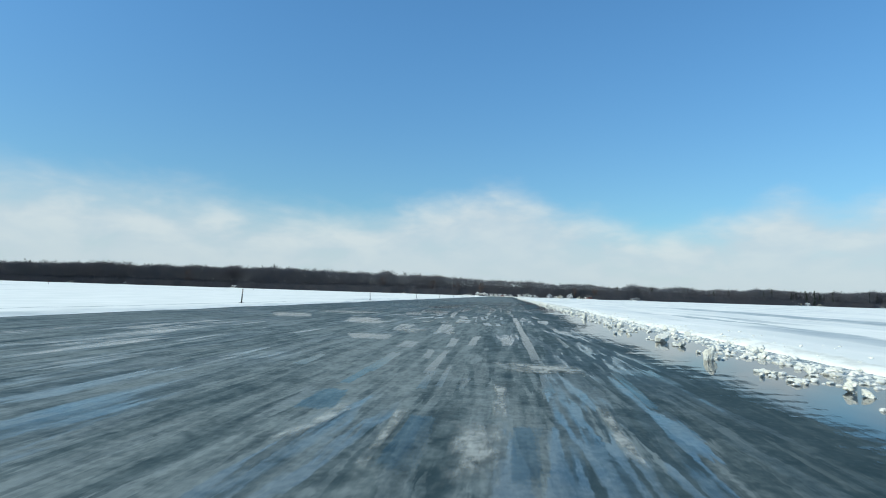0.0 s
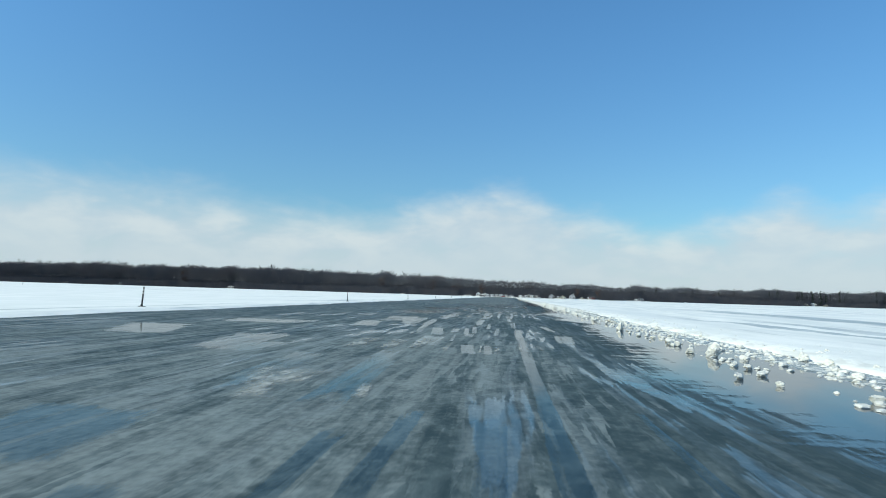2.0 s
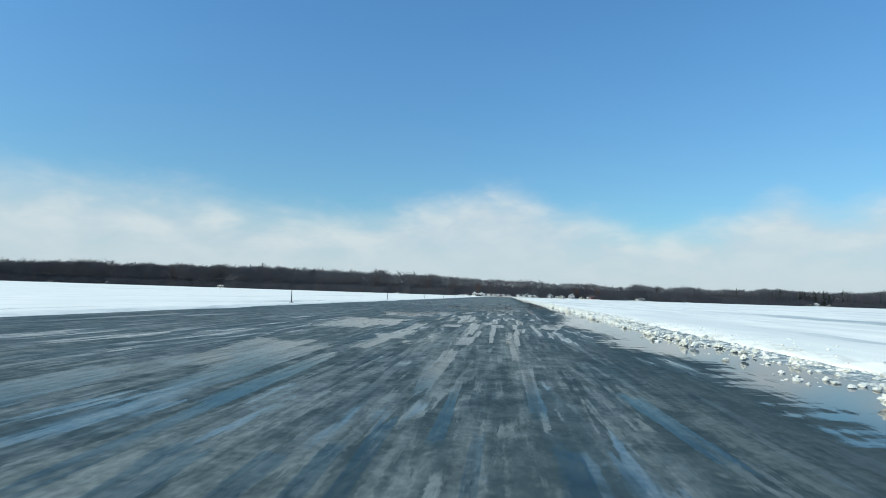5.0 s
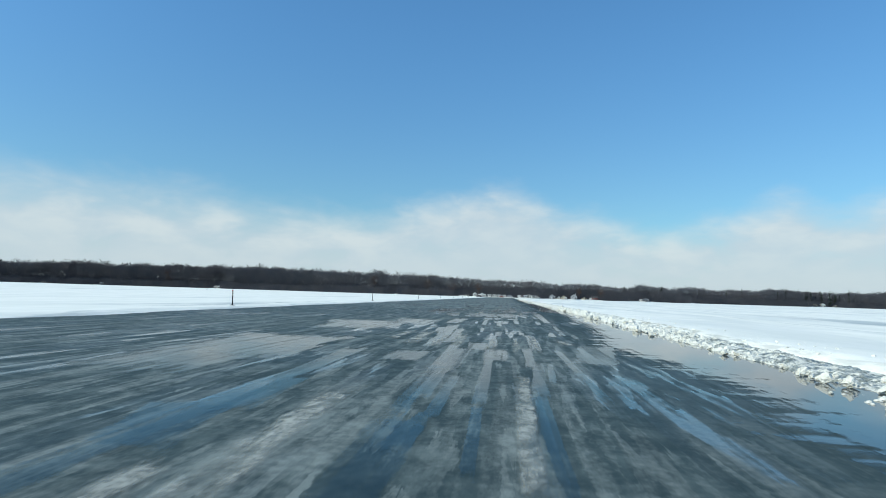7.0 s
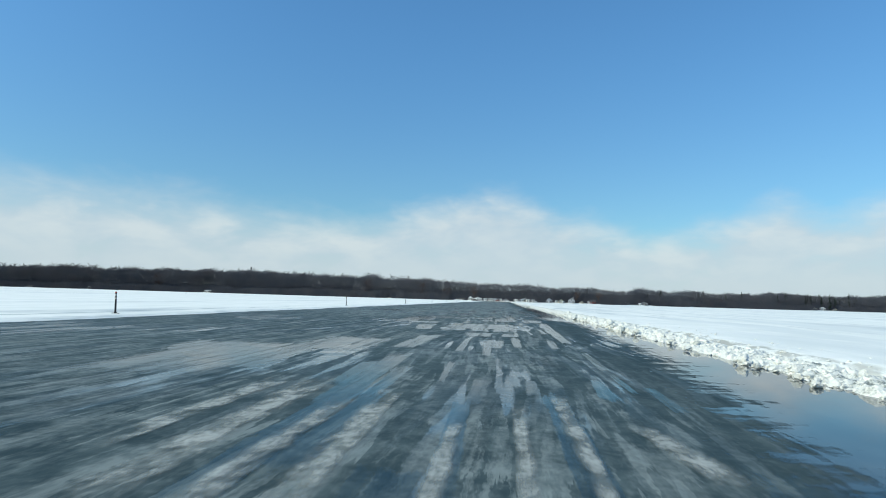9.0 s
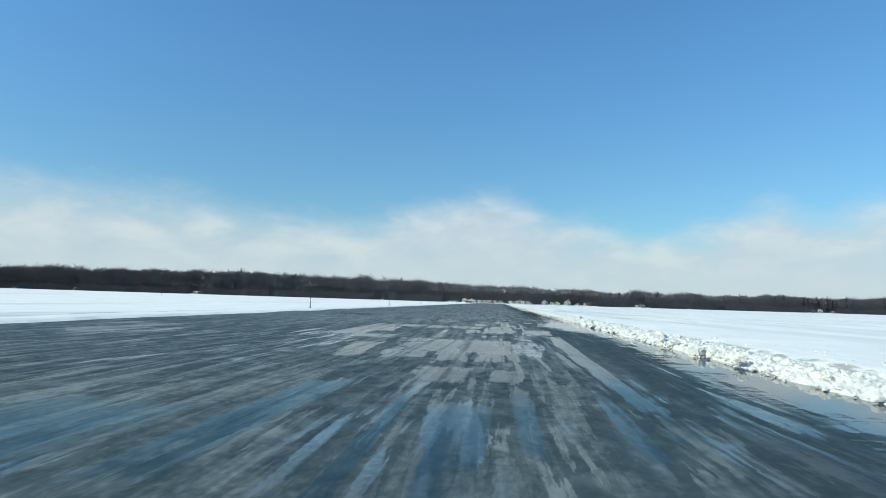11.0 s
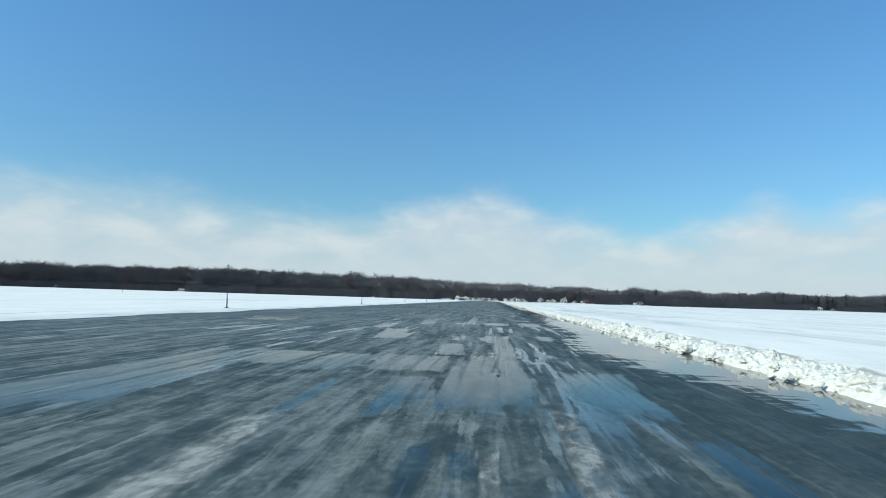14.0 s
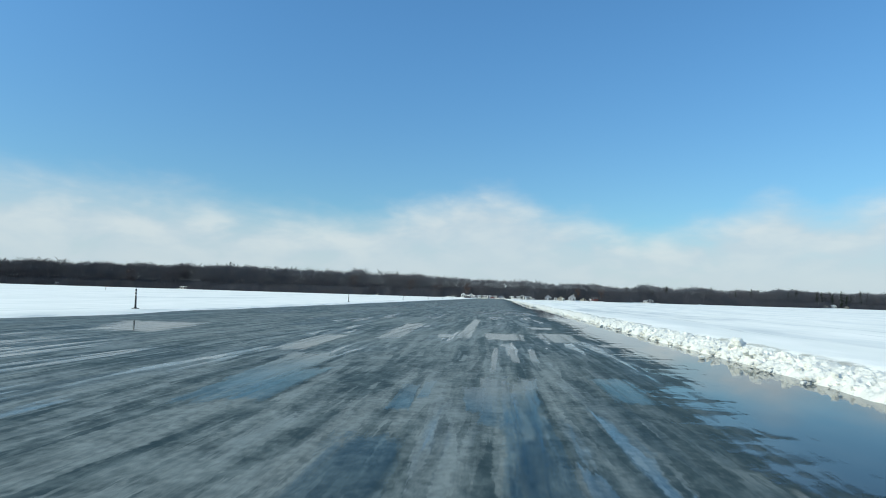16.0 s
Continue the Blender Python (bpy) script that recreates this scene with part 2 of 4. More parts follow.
def film_material():
    """The same water lying as a thin film, cut square by the wheel lines and frayed at its ends."""
    m, n = material("water_film")
    p = place(n)
    q, x, y = frayed(n, p)
    rim = rim_depth(n, 4.0, 4.0)
    mid, slim = n.cells(q, (3.4, 0.45, 1), (3, 1, 0)), n.cells(q, (9.0, 1.1, 1), (7, 2, 0))
    comb = n.noise(n.scaled(p, (7.0, 0.4, 1)), 1.0, 4.0, 0.6, 0.1)
    bite = n.noise(n.scaled(p, (1.6, 1.8, 1)), 1.0, 6.0, 0.64, 0.3)
    cover = n.step(n.math("ADD", rim, n.total((0.34, mid), (0.26, slim), (0.8, comb), (0.9, bite))), 0.16, 0.56, 0.0, 0.97)
    strip = n.noise(n.scaled(q, (4.2, 0.05, 1), (6, 3, 0)), 1.0, 4.0, 0.66)
    cover = n.math("MULTIPLY", n.math("MULTIPLY", cover, n.step(rim, 0.0, 0.12)), n.step(strip, 0.38, 0.50, 0.40, 1.0))
    ripple = n.bump(n.noise(n.scaled(p, (3.0, 1.6, 1)), 1.0, 3.0), 0.012, 0.02)
    under = n.add("ShaderNodeBsdfTransparent")
    under.inputs[0].default_value = rgb(0.73, 0.77, 0.78)
    gloss = n.add("ShaderNodeBsdfGlossy")
    n.put(gloss.inputs["Roughness"], n.step(bite, 0.40, 0.66, 0.03, 0.12))
    n.put(gloss.inputs["Normal"], ripple)
    slant = n.add("ShaderNodeLayerWeight")
    slant.inputs["Blend"].default_value = 0.5
    mirror = n.math("MULTIPLY_ADD", n.math("POWER", slant.outputs["Facing"], 8.0), 0.98, 0.02)
    wet = n.add("ShaderNodeMixShader")
    n.put(wet.inputs[0], mirror)
    n.put(wet.inputs[1], under.outputs[0])
    n.put(wet.inputs[2], gloss.outputs[0])
    mixed = n.add("ShaderNodeMixShader")
    n.put(mixed.inputs[0], cover)
    n.put(mixed.inputs[1], n.add("ShaderNodeBsdfTransparent").outputs[0])
    n.put(mixed.inputs[2], wet.outputs[0])
    return finish(m, n, mixed.outputs[0])


def frost_material():
    """White rime and crushed snow rubbed thin on the ice; fades out at the rim of each streak."""
    m, n = material("rubbed_frost")
    p = place(n)
    rim = rim_depth(n, 2.6, 2.6)
    long = n.noise(n.scaled(p, (5.0, 0.4, 1)), 1.0, 4.0, 0.62, 0.2)
    cotton = n.noise(n.scaled(p, (3.6, 1.7, 1)), 1.0, 7.0, 0.64, 0.4)
    curd = n.noise(n.scaled(p, (13.0, 9.0, 1)), 1.0, 4.0, 0.62)
    body = n.math("ADD", n.math("MULTIPLY", rim, 0.34), n.total((0.55, long), (0.75, cotton), (0.18, curd)))
    cover = n.math("MULTIPLY", n.step(body, 0.0, 0.46, 0.0, 0.68), n.step(curd, 0.3, 0.6, 0.75, 1.0))
    cover = n.math("MULTIPLY", cover, n.step(rim, 0.0, 0.5))
    c = n.mix(n.step(cotton, 0.35, 0.65), rgb(0.30, 0.325, 0.31), rgb(0.60, 0.62, 0.585))
    h = n.math("ADD", n.math("MULTIPLY", cotton, 0.75), n.math("MULTIPLY", curd, 0.25))
    solid = n.shader(c, 0.75, n.bump(h, 0.7, 0.06), 0.2)
    clear = n.add("ShaderNodeBsdfTransparent")
    mixed = n.add("ShaderNodeMixShader")
    n.put(mixed.inputs[0], cover)
    n.put(mixed.inputs[1], clear.outputs[0])
    n.put(mixed.inputs[2], solid)
    return finish(m, n, mixed.outputs[0])


def litter_material():
    """Forest floor between far trees: dead leaves and brush with a little old snow."""
    m, n = material("forest_floor")
    p = place(n)
    f, k = n.noise(p, 0.4, 4.0, 0.6), n.noise(p, 0.08, 3.0)
    c = n.mix(f, rgb(0.024, 0.023, 0.025), rgb(0.05, 0.046, 0.045))
    c = n.mix(n.math("MULTIPLY", k, 0.6), c, rgb(0.035, 0.034, 0.042))
    return finish(m, n, n.shader(c, 0.95, None, 0.1))


def snow_material():
    """Wind-packed snow over lake ice, with greyer bands where the ice shows through."""
    m, n = material("packed_snow")
    p = place(n)
    s = n.add("ShaderNodeSeparateXYZ")
    n.put(s.inputs[0], p)
    bands = n.noise(n.scaled(p, (0.11, 0.018, 1)), 1.0, 4.0, 0.55, 0.4)
    drift = n.noise(n.scaled(p, (0.5, 0.16, 1)), 1.0, 5.0, 0.55)
    grain = n.noise(p, 22.0, 4.0, 0.65)
    thin = n.step(n.math("ADD", n.math("MULTIPLY", bands, 0.75), n.math("MULTIPLY", drift, 0.25)), 0.55, 0.68)
    # an old track, blown half bare, beside the road
    old = n.math("ABSOLUTE", n.math("ADD", n.math("SUBTRACT", s.outputs[0], 27.5), n.math("MULTIPLY", n.math("SUBTRACT", drift, 0.5), 5.0)))
    old = n.math("MULTIPLY", n.step(old, 4.4, 1.2), n.math("MULTIPLY", n.step(s.outputs[1], 15.0, 40.0), n.step(s.outputs[1], 130.0, 85.0)))
    near = n.math("MULTIPLY", n.math("MULTIPLY", n.step(s.outputs[0], 10.5, 13.0), n.step(s.outputs[0], 22.0, 15.5)), n.math("MULTIPLY", n.step(s.outputs[1], 70.0, 50.0), n.step(n.noise(n.scaled(p, (0.45, 0.05, 1), (4, 4, 0)), 1.0, 4.0, 0.55), 0.50, 0.60)))
    old = n.math("MAXIMUM", old, n.math("MULTIPLY", near, 0.9))
    bare = n.math("MULTIPLY", n.math("MAXIMUM", n.math("MULTIPLY", thin, 0.6), n.math("MULTIPLY", old, 0.95)), n.step(drift, 0.3, 0.55, 0.5, 1.0))
    c = n.mix(n.step(drift, 0.35, 0.7), rgb(0.85, 0.865, 0.825), rgb(0.95, 0.95, 0.91))
    sheen = n.noise(n.scaled(p, (0.22, 0.03, 1), (7, 3, 0)), 1.0, 5.0, 0.6, 0.3)
    c = n.mix(n.math("MULTIPLY", n.step(sheen, 0.42, 0.62), n.step(s.outputs[0], 7.0, 11.0, 0.06, 0.5)), c, rgb(0.66, 0.70, 0.70))
    c = n.mix(bare, c, rgb(0.36, 0.41, 0.42))
    # narrow wind-cut cracks in the crust, and the edge of an older clearing
    cut = n.noise(n.scaled(p, (0.7, 0.035, 1), (2, 6, 0)), 1.0, 3.0, 0.5, 0.2)
    cut = n.math("MULTIPLY", n.step(cut, 0.645, 0.67), n.math("MULTIPLY", n.step(s.outputs[0], 8.5, 10.0), n.step(s.outputs[0], 60.0, 34.0)))
    fold = n.step(n.math("ABSOLUTE", n.math("ADD", n.math("ADD", s.outputs[0], 21.3), n.math("MULTIPLY", n.math("SUBTRACT", drift, 0.5), 2.5))), 0.34, 0.1)
    fold = n.math("MULTIPLY", fold, n.step(bands, 0.42, 0.56))
    c = n.mix(n.math("MAXIMUM", n.math("MULTIPLY", cut, 0.28), n.math("MULTIPLY", fold, 0.6)), c, rgb(0.34, 0.38, 0.38))
    # dirt and ice crumbs thrown on to the snow by the plough
    thrown = n.math("MULTIPLY", n.math("MULTIPLY", n.step(s.outputs[0], 7.35, 7.5), n.step(s.outputs[0], 8.0, 7.75)), n.step(n.noise(n.scaled(p, (2.2, 0.7, 1)), 1.0, 5.0, 0.65), 0.42, 0.58, 0.05, 0.9))
    thrown = n.math("MULTIPLY", thrown, n.step(s.outputs[1], 62.0, 85.0, 0.35, 1.0))
    c = n.mix(n.math("MULTIPLY", thrown, 0.75), c, rgb(0.20, 0.19, 0.15))
    melt = n.noise(n.scaled(p, (1.0, 0.22, 1), (3, 9, 0)), 1.0, 5.0, 0.62, 0.3)
    melt = n.math("MULTIPLY", n.step(n.total((2.2, melt)), -0.15, 0.45), n.math("MULTIPLY", n.step(s.outputs[0], -20.0, -17.9), n.step(s.outputs[0], -12.0, -14.0)))
    c = n.mix(n.math("MULTIPLY", melt, 0.8), c, rgb(0.40, 0.46, 0.48))
    h = n.math("ADD", n.math("MULTIPLY", drift, 1.0), n.math("ADD", n.math("MULTIPLY", grain, 0.12), n.math("MULTIPLY", n.noise(p, 2.6, 5.0, 0.6), 0.5)))
    return finish(m, n, n.shader(c, n.step(bare, 0.0, 0.6, 0.72, 0.45), n.bump(h, 0.7, 0.09), 0.25))


def block_material():
    """Lumps of ploughed snow and ice, a little yellow, wet at the foot."""
    m, n = material("snow_lump")
    p = place(n)
    s = n.add("ShaderNodeSeparateXYZ")
    n.put(s.inputs[0], p)
    random_tone = n.add("ShaderNodeObjectInfo").outputs["Random"]
    big, small = n.noise(p, 5.0, 4.0, 0.6), n.noise(p, 40.0, 3.0, 0.6)
    c = n.mix(n.step(big, 0.35, 0.7), rgb(0.74, 0.735, 0.69), rgb(0.84, 0.84, 0.80))
    c = n.mix(n.math("MULTIPLY", random_tone, 0.35), c, rgb(0.72, 0.70, 0.60))
    c = n.mix(n.math("MULTIPLY", n.step(small, 0.55, 0.75), 0.25), c, rgb(0.55, 0.58, 0.55))
    h = n.math("ADD", big, n.math("MULTIPLY", small, 0.35))
    sh = n.add("ShaderNodeBsdfPrincipled")
    n.put(sh.inputs["Base Color"], c)
    sh.inputs["Roughness"].default_value = 0.55
    sh.inputs["Specular IOR Level"].default_value = 0.3
    n.put(sh.inputs["Normal"], n.bump(h, 0.9, 0.06))
    return finish(m, n, sh.outputs[0])


def slush_material():
    m, n = material("slush")
    p = place(n)
    big, small = n.noise(p, 2.5, 5.0, 0.65), n.noise(p, 17.0, 4.0, 0.65)
    f = n.math("ADD", n.math("MULTIPLY", big, 0.6), n.math("MULTIPLY", small, 0.4))
    s = n.add("ShaderNodeSeparateXYZ")
    n.put(s.inputs[0], p)
    f = n.math("ADD", f, n.step(s.outputs[1], 54.0, 94.0, -0.01, 0.15))
    c = n.mix(n.step(f, 0.46, 0.56), rgb(0.22, 0.24, 0.22), rgb(0.76, 0.755, 0.70))
    return finish(m, n, n.shader(c, n.step(f, 0.4, 0.6, 0.2, 0.6), n.bump(f, 0.8, 0.06), 0.45))


def wood_material():
    """Leafless winter wood seen from far: dark bark, differing from tree to tree."""
    m, n = material("winter_bark")
    p = place(n)
    stand, crown = n.noise(p, 0.018, 3.0), n.noise(n.scaled(p, (1, 1, 0.5)), 0.11, 3.0, 0.6)
    c = n.mix(n.step(crown, 0.35, 0.65), rgb(0.082, 0.092, 0.116), rgb(0.120, 0.124, 0.146))
    c = n.mix(n.step(stand, 0.45, 0.7, 0.0, 0.6), c, rgb(0.112, 0.107, 0.122))
    alike = n.add("ShaderNodeCombineXYZ")
    for i, v in enumerate((-0.25, -0.75, 0.6)):
        alike.inputs[i].default_value = v
    return finish(m, n, n.shader(c, 0.9, alike.outputs[0], 0.05))


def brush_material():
    """Underwood in the trees' bark colours, darkened for the shade at their foot."""
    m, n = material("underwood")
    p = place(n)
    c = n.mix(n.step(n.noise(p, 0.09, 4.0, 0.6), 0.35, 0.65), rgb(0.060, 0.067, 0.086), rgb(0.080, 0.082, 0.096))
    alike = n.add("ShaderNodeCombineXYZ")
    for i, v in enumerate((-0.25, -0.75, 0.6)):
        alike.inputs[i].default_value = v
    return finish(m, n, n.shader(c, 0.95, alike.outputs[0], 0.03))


WATER, FILM, FROST, LITTER = water_material(), film_material(), frost_material(), litter_material()
ICE, SNOW, LUMP, SLUSH, BARK = ice_material(), snow_material(), block_material(), slush_material(), wood_material()
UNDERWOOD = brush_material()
NEEDLES = plain("dark_needles", (0.022, 0.032, 0.024), 0.9, 0.25, 0.4)
OAK = plain("dry_oak_leaves", (0.10, 0.062, 0.045), 0.9, 0.25, 0.4)
ROOF_SNOW = plain("roof_snow", (0.84, 0.86, 0.88), 0.7, 0.04, 0.6)
ROOF_DARK = plain("dark_shingle", (0.06, 0.06, 0.065), 0.85, 0.2, 1.0)
GLASS = plain("dark_window", (0.02, 0.025, 0.03), 0.08, 0.1, 1.0, specular=0.6)
BLACK = plain("black_paint", (0.018, 0.018, 0.02), 0.5, 0.2, 6.0)
WHITE = plain("white_paint", (0.75, 0.74, 0.72), 0.5, 0.08, 6.0)
RED = plain("red_reflector", (0.45, 0.05, 0.03), 0.4, 0.1, 6.0)
BROWN = plain("weathered_post", (0.06, 0.045, 0.035), 0.8, 0.25, 5.0)


# ---- building help ----
def part(name, bm, mat, parent=None, label=""):
    me = bpy.data.meshes.new(name)
    bm.to_mesh(me)
    bm.free()
    me.materials.append(mat)
    ob = new(name, me)
    if parent:
        ob.parent = parent
    if label:
        tagged(ob, label)
    return ob


def box(bm, x0, x1, y0, y1, z0, z1, bevel=0.0):
    r = bmesh.ops.create_cube(bm, size=1.0, matrix=Matrix.LocRotScale(((x0 + x1) / 2, (y0 + y1) / 2, (z0 + z1) / 2), None, (x1 - x0, y1 - y0, z1 - z0)))
    if bevel:
        edges = list({e for v in r["verts"] for e in v.link_edges})
        bmesh.ops.bevel(bm, geom=edges, offset=bevel, segments=2, affect="EDGES")
    return bm


def boxed(*a, **k):
    return box(bmesh.new(), *a, **k)


def tube(bm, p, q, r0, r1, sides=10):
    p, q = Vector(p), Vector(q)
    turn = (q - p).to_track_quat("Z", "Y").to_matrix().to_4x4()
    bmesh.ops.create_cone(bm, cap_ends=True, segments=sides, radius1=r0, radius2=r1, depth=(q - p).length, matrix=Matrix.Translation((p + q) / 2) @ turn)
    return bm


def sheet(name, xs, ys, height, mat):
    """A grid of quads over the given lines; height(x, y) may move the point sideways too."""
    verts = [height(x, y) for y in ys for x in xs]
    k = len(xs)
    faces = [(j * k + i, j * k + i + 1, (j + 1) * k + i + 1, (j + 1) * k + i) for j in range(len(ys) - 1) for i in range(k - 1)]
    me = bpy.data.meshes.new(name)
    me.from_pydata(verts, [], faces)
    me.materials.append(mat)
    me.polygons.foreach_set("use_smooth", [True] * len(faces))
    return new(name, me)


def n2(x, y, s, seed=0.0):
    return noise.noise((x * s, y * s, seed))


# ---- the lake: one sheet of ice to the horizon, snow lying on it on both sides of the cleared way ----
lake = sheet("ground", [-2600, -300, -30, 0, 30, 300, 2600], [-900, -60, 0, 100, 300, 900, 4000], lambda x, y: (x, y, 0.0), ICE)
tagged(lake, "grey blue lake ice with frosty wheel lines and melt water", "ice road", kind="structure")

YS = [-900, -400, -150, -60] + [-40 + 1.0 * i for i in range(45)] + [5 + 0.33 * i for i in range(530)] + [185 + 5 * i for i in range(40)] + [400, 480, 560, 680, 900, 1400, 4000]


def left_edge(y):
    return -17.9 + 0.45 * n2(0, y, 0.035, 3.1) + 0.6 * n2(0, y, 0.13, 8.0) + 0.15 * n2(0, y, 0.7, 1.0)


def right_edge(y):
    return 7.35 + 0.3 * n2(0, y, 0.09, 21.0) + 0.18 * n2(0, y, 0.5, 4.0) + 0.10 * n2(0, y, 1.6, 7.0)


def left_point(u, y):
    x = left_edge(y) - u
    rise = min(u / 1.1, 1.0)
    z = -0.03 + 0.15 * (rise * rise * (3 - 2 * rise)) + (0.04 * n2(x, y, 0.13, 5.0) + 0.02 * n2(x, y, 0.5, 6.0)) * rise
    return (x, y, z)


def right_point(u, y):
    x = right_edge(y) + u
    rise = min(u / 0.6, 1.0)
    z = -0.03 + 0.20 * math.sqrt(rise) + (0.06 * n2(x, y, 0.12, 15.0) + 0.03 * n2(x, y, 0.45, 16.0)) * rise + (0.09 * n2(x, y, 1.3, 18.0) + 0.07 * n2(x, y, 3.1, 19.0)) * max(0.0, 1 - u / 1.6) * rise
    return (x, y, z)


US = [0, 0.3, 0.7, 1.2, 1.8, 2.6, 3.6, 5, 7, 10, 14, 20, 28, 40, 60, 100, 200, 500, 1200, 2580]
snow_l = sheet("snow_field", US[::-1], YS, left_point, SNOW)
tagged(snow_l, "bright wind-packed snow covering the lake beside the ice road", "snow", kind="structure")
UR = [0, 0.08, 0.2, 0.35, 0.5, 0.7, 0.95, 1.25, 1.6, 2.0, 2.6, 3.6, 5, 7, 10, 14, 20, 28, 40, 60, 100, 200, 500, 1200, 2580]
snow_r = sheet("snow_field", UR, YS, right_point, SNOW)
tagged(snow_r, "snow field with grey wind-blown bands behind the ridge of snow lumps", "snow", kind="structure")

# ---- far shore ----
SHORE = ((-1700, 600), (-1250, 640), (-800, 715), (-520, 765), (-338, 780), (-170, 745), (-30, 695), (52, 668), (135, 702), (270, 810), (430, 970), (650, 1060), (1000, 1160), (1700, 1300))
TALL = (27, 27, 27, 28.5, 31, 27.5, 19, 16, 16.5, 19, 22, 25, 25, 25)


def shore_y(x):
    for (xa, ya), (xb, yb) in zip(SHORE, SHORE[1:]):
        if xa <= x <= xb:
            return ya + (yb - ya) * (x - xa) / (xb - xa)
    return 1300.0 if x > 0 else 600.0


def stand_height(x):
    for i in range(len(SHORE) - 1):
        xa, xb = SHORE[i][0], SHORE[i + 1][0]
        if xa <= x <= xb:
            return TALL[i] + (TALL[i + 1] - TALL[i]) * (x - xa) / (xb - xa)
    return 22.0


def land_z(x, d):
    """Height of the land d metres behind the water's edge."""
    return 0.7 * min(max(d, 0) / 3.0, 1.0) + 0.07 * max(d - 3, 0) * (1 if d < 120 else 120 / d) + 0.2 * n2(x, d, 0.05, 2.0)


def land_point(x, d):
    return (x, shore_y(x) + d + 2.0 * n2(x, 0, 0.03, 9.0), land_z(x, d) - (0.6 if d <= 0 else 0))


LAND_X = [-1700 + 17 * i for i in range(201)]
land = sheet("shore_land", LAND_X, [0, 2, 4], land_point, SNOW)
tagged(land, "low snowy bank at the edge of the frozen lake", "shore", kind="structure")
floor_x = sheet("forest_ground", LAND_X, [4, 9, 16, 25, 50, 90, 150, 400, 1500], land_point, LITTER)
tagged(floor_x, "brown forest floor rising behind the snowy bank", "shore", kind="structure")


def bare_tree(rng, conifer=False):
    """One small-count tree of height 1: lists of points and triangles."""
    pts, tris = [], []

    def limb(p, q, r0, r1, sides=3):
        d = (q - p).normalized()
        u = d.orthogonal().normalized()
        v = d.cross(u)
        k = len(pts)
        for c, r in ((p, r0), (q, r1)):
            for i in range(sides):
                a = 2 * math.pi * i / sides
                pts.append(c + (u * math.cos(a) + v * math.sin(a)) * r)
        for i in range(sides):
            j = (i + 1) % sides
            tris.extend(((k + i, k + j, k + sides + j), (k + i, k + sides + j, k + sides + i)))

    def twig(p, d, length, width):
        k = len(pts)
        s = d.cross(Vector((rng.uniform(-1, 1), rng.uniform(-1, 1), rng.uniform(-1, 1)))).normalized() * width
        pts.extend((p - s, p + s, p + d * length))
        tris.append((k, k + 1, k + 2))

    if conifer:
        limb(Vector((0, 0, 0)), Vector((0, 0, 0.98)), 0.014, 0.002)
        for i in range(120):
            z = rng.uniform(0.08, 0.97)
            a = rng.uniform(0, 2 * math.pi)
            reach = 0.17 * (1.02 - z) ** 0.8 * rng.uniform(0.6, 1.15)
            twig(Vector((0, 0, z)), Vector((math.cos(a), math.sin(a), rng.uniform(-0.5, 0.0))), reach + 0.02, 0.022)
        return pts, tris
    lean = Vector((rng.uniform(-0.04, 0.04), rng.uniform(-0.04, 0.04), 0))
    fork = rng.uniform(0.2, 0.36)
    limb(Vector((0, 0, -0.03)), Vector((0, 0, fork)) + lean * 0.5, 0.008, 0.006, 4)
    limb(Vector((0, 0, fork)) + lean * 0.5, Vector((0, 0, 0.88)) + lean, 0.006, 0.002)
    tips = []
    for i in range(13):
        a, z = i * 2.4 + rng.uniform(-0.4, 0.4), rng.uniform(fork * 0.7, 0.78)
        reach = 0.24 * rng.uniform(0.55, 1.0) * (1.15 - 0.6 * z)
        p = Vector((0, 0, z)) + lean * z
        q = p + Vector((math.cos(a) * reach, math.sin(a) * reach, reach * rng.uniform(0.7, 1.5)))
        q.z = min(q.z, 0.95)
        limb(p, q, 0.0035, 0.0015)
        tips.append((p, q))
    for p, q in tips:
        for i in range(17):
            f = rng.uniform(0.2, 1.0)
            d = (q - p).normalized() + Vector((rng.uniform(-0.9, 0.9), rng.uniform(-0.9, 0.9), rng.uniform(-0.3, 0.9)))
            twig(p.lerp(q, f), d.normalized(), rng.uniform(0.03, 0.08), rng.uniform(0.0045, 0.010))
    for i in range(100):
        a, f = rng.uniform(0, 6.28), rng.uniform(0, 1) ** 0.5
        out = Vector((math.cos(a), math.sin(a), 0)) * 0.17 * f
        d = (out * 5 + Vector((rng.uniform(-0.4, 0.4), rng.uniform(-0.4, 0.4), 0.7))).normalized()
        twig(Vector((0, 0, 0.93 - 0.16 * f * f - rng.uniform(0, 0.1))) + out + lean, d, rng.uniform(0.015, 0.045), rng.uniform(0.003, 0.006))
    return pts, tris


def brush(rng):
    """Underwood: upright whips."""
    pts, tris = [], []
    for i in range(160):
        x, y = rng.gauss(0, 0.55), rng.gauss(0, 0.3)
        k = len(pts)
        h = rng.uniform(0.4, 1.0)
        lx, ly = rng.uniform(-0.55, 0.55), rng.uniform(-0.2, 0.2)
        wx, wy = rng.uniform(0.008, 0.024), rng.uniform(-0.02, 0.02)
        pts.extend((Vector((x - wx, y - wy, 0)), Vector((x + wx, y + wy, 0)), Vector((x + lx, y + ly, h))))
        tris.append((k, k + 1, k + 2))
    return pts, tris


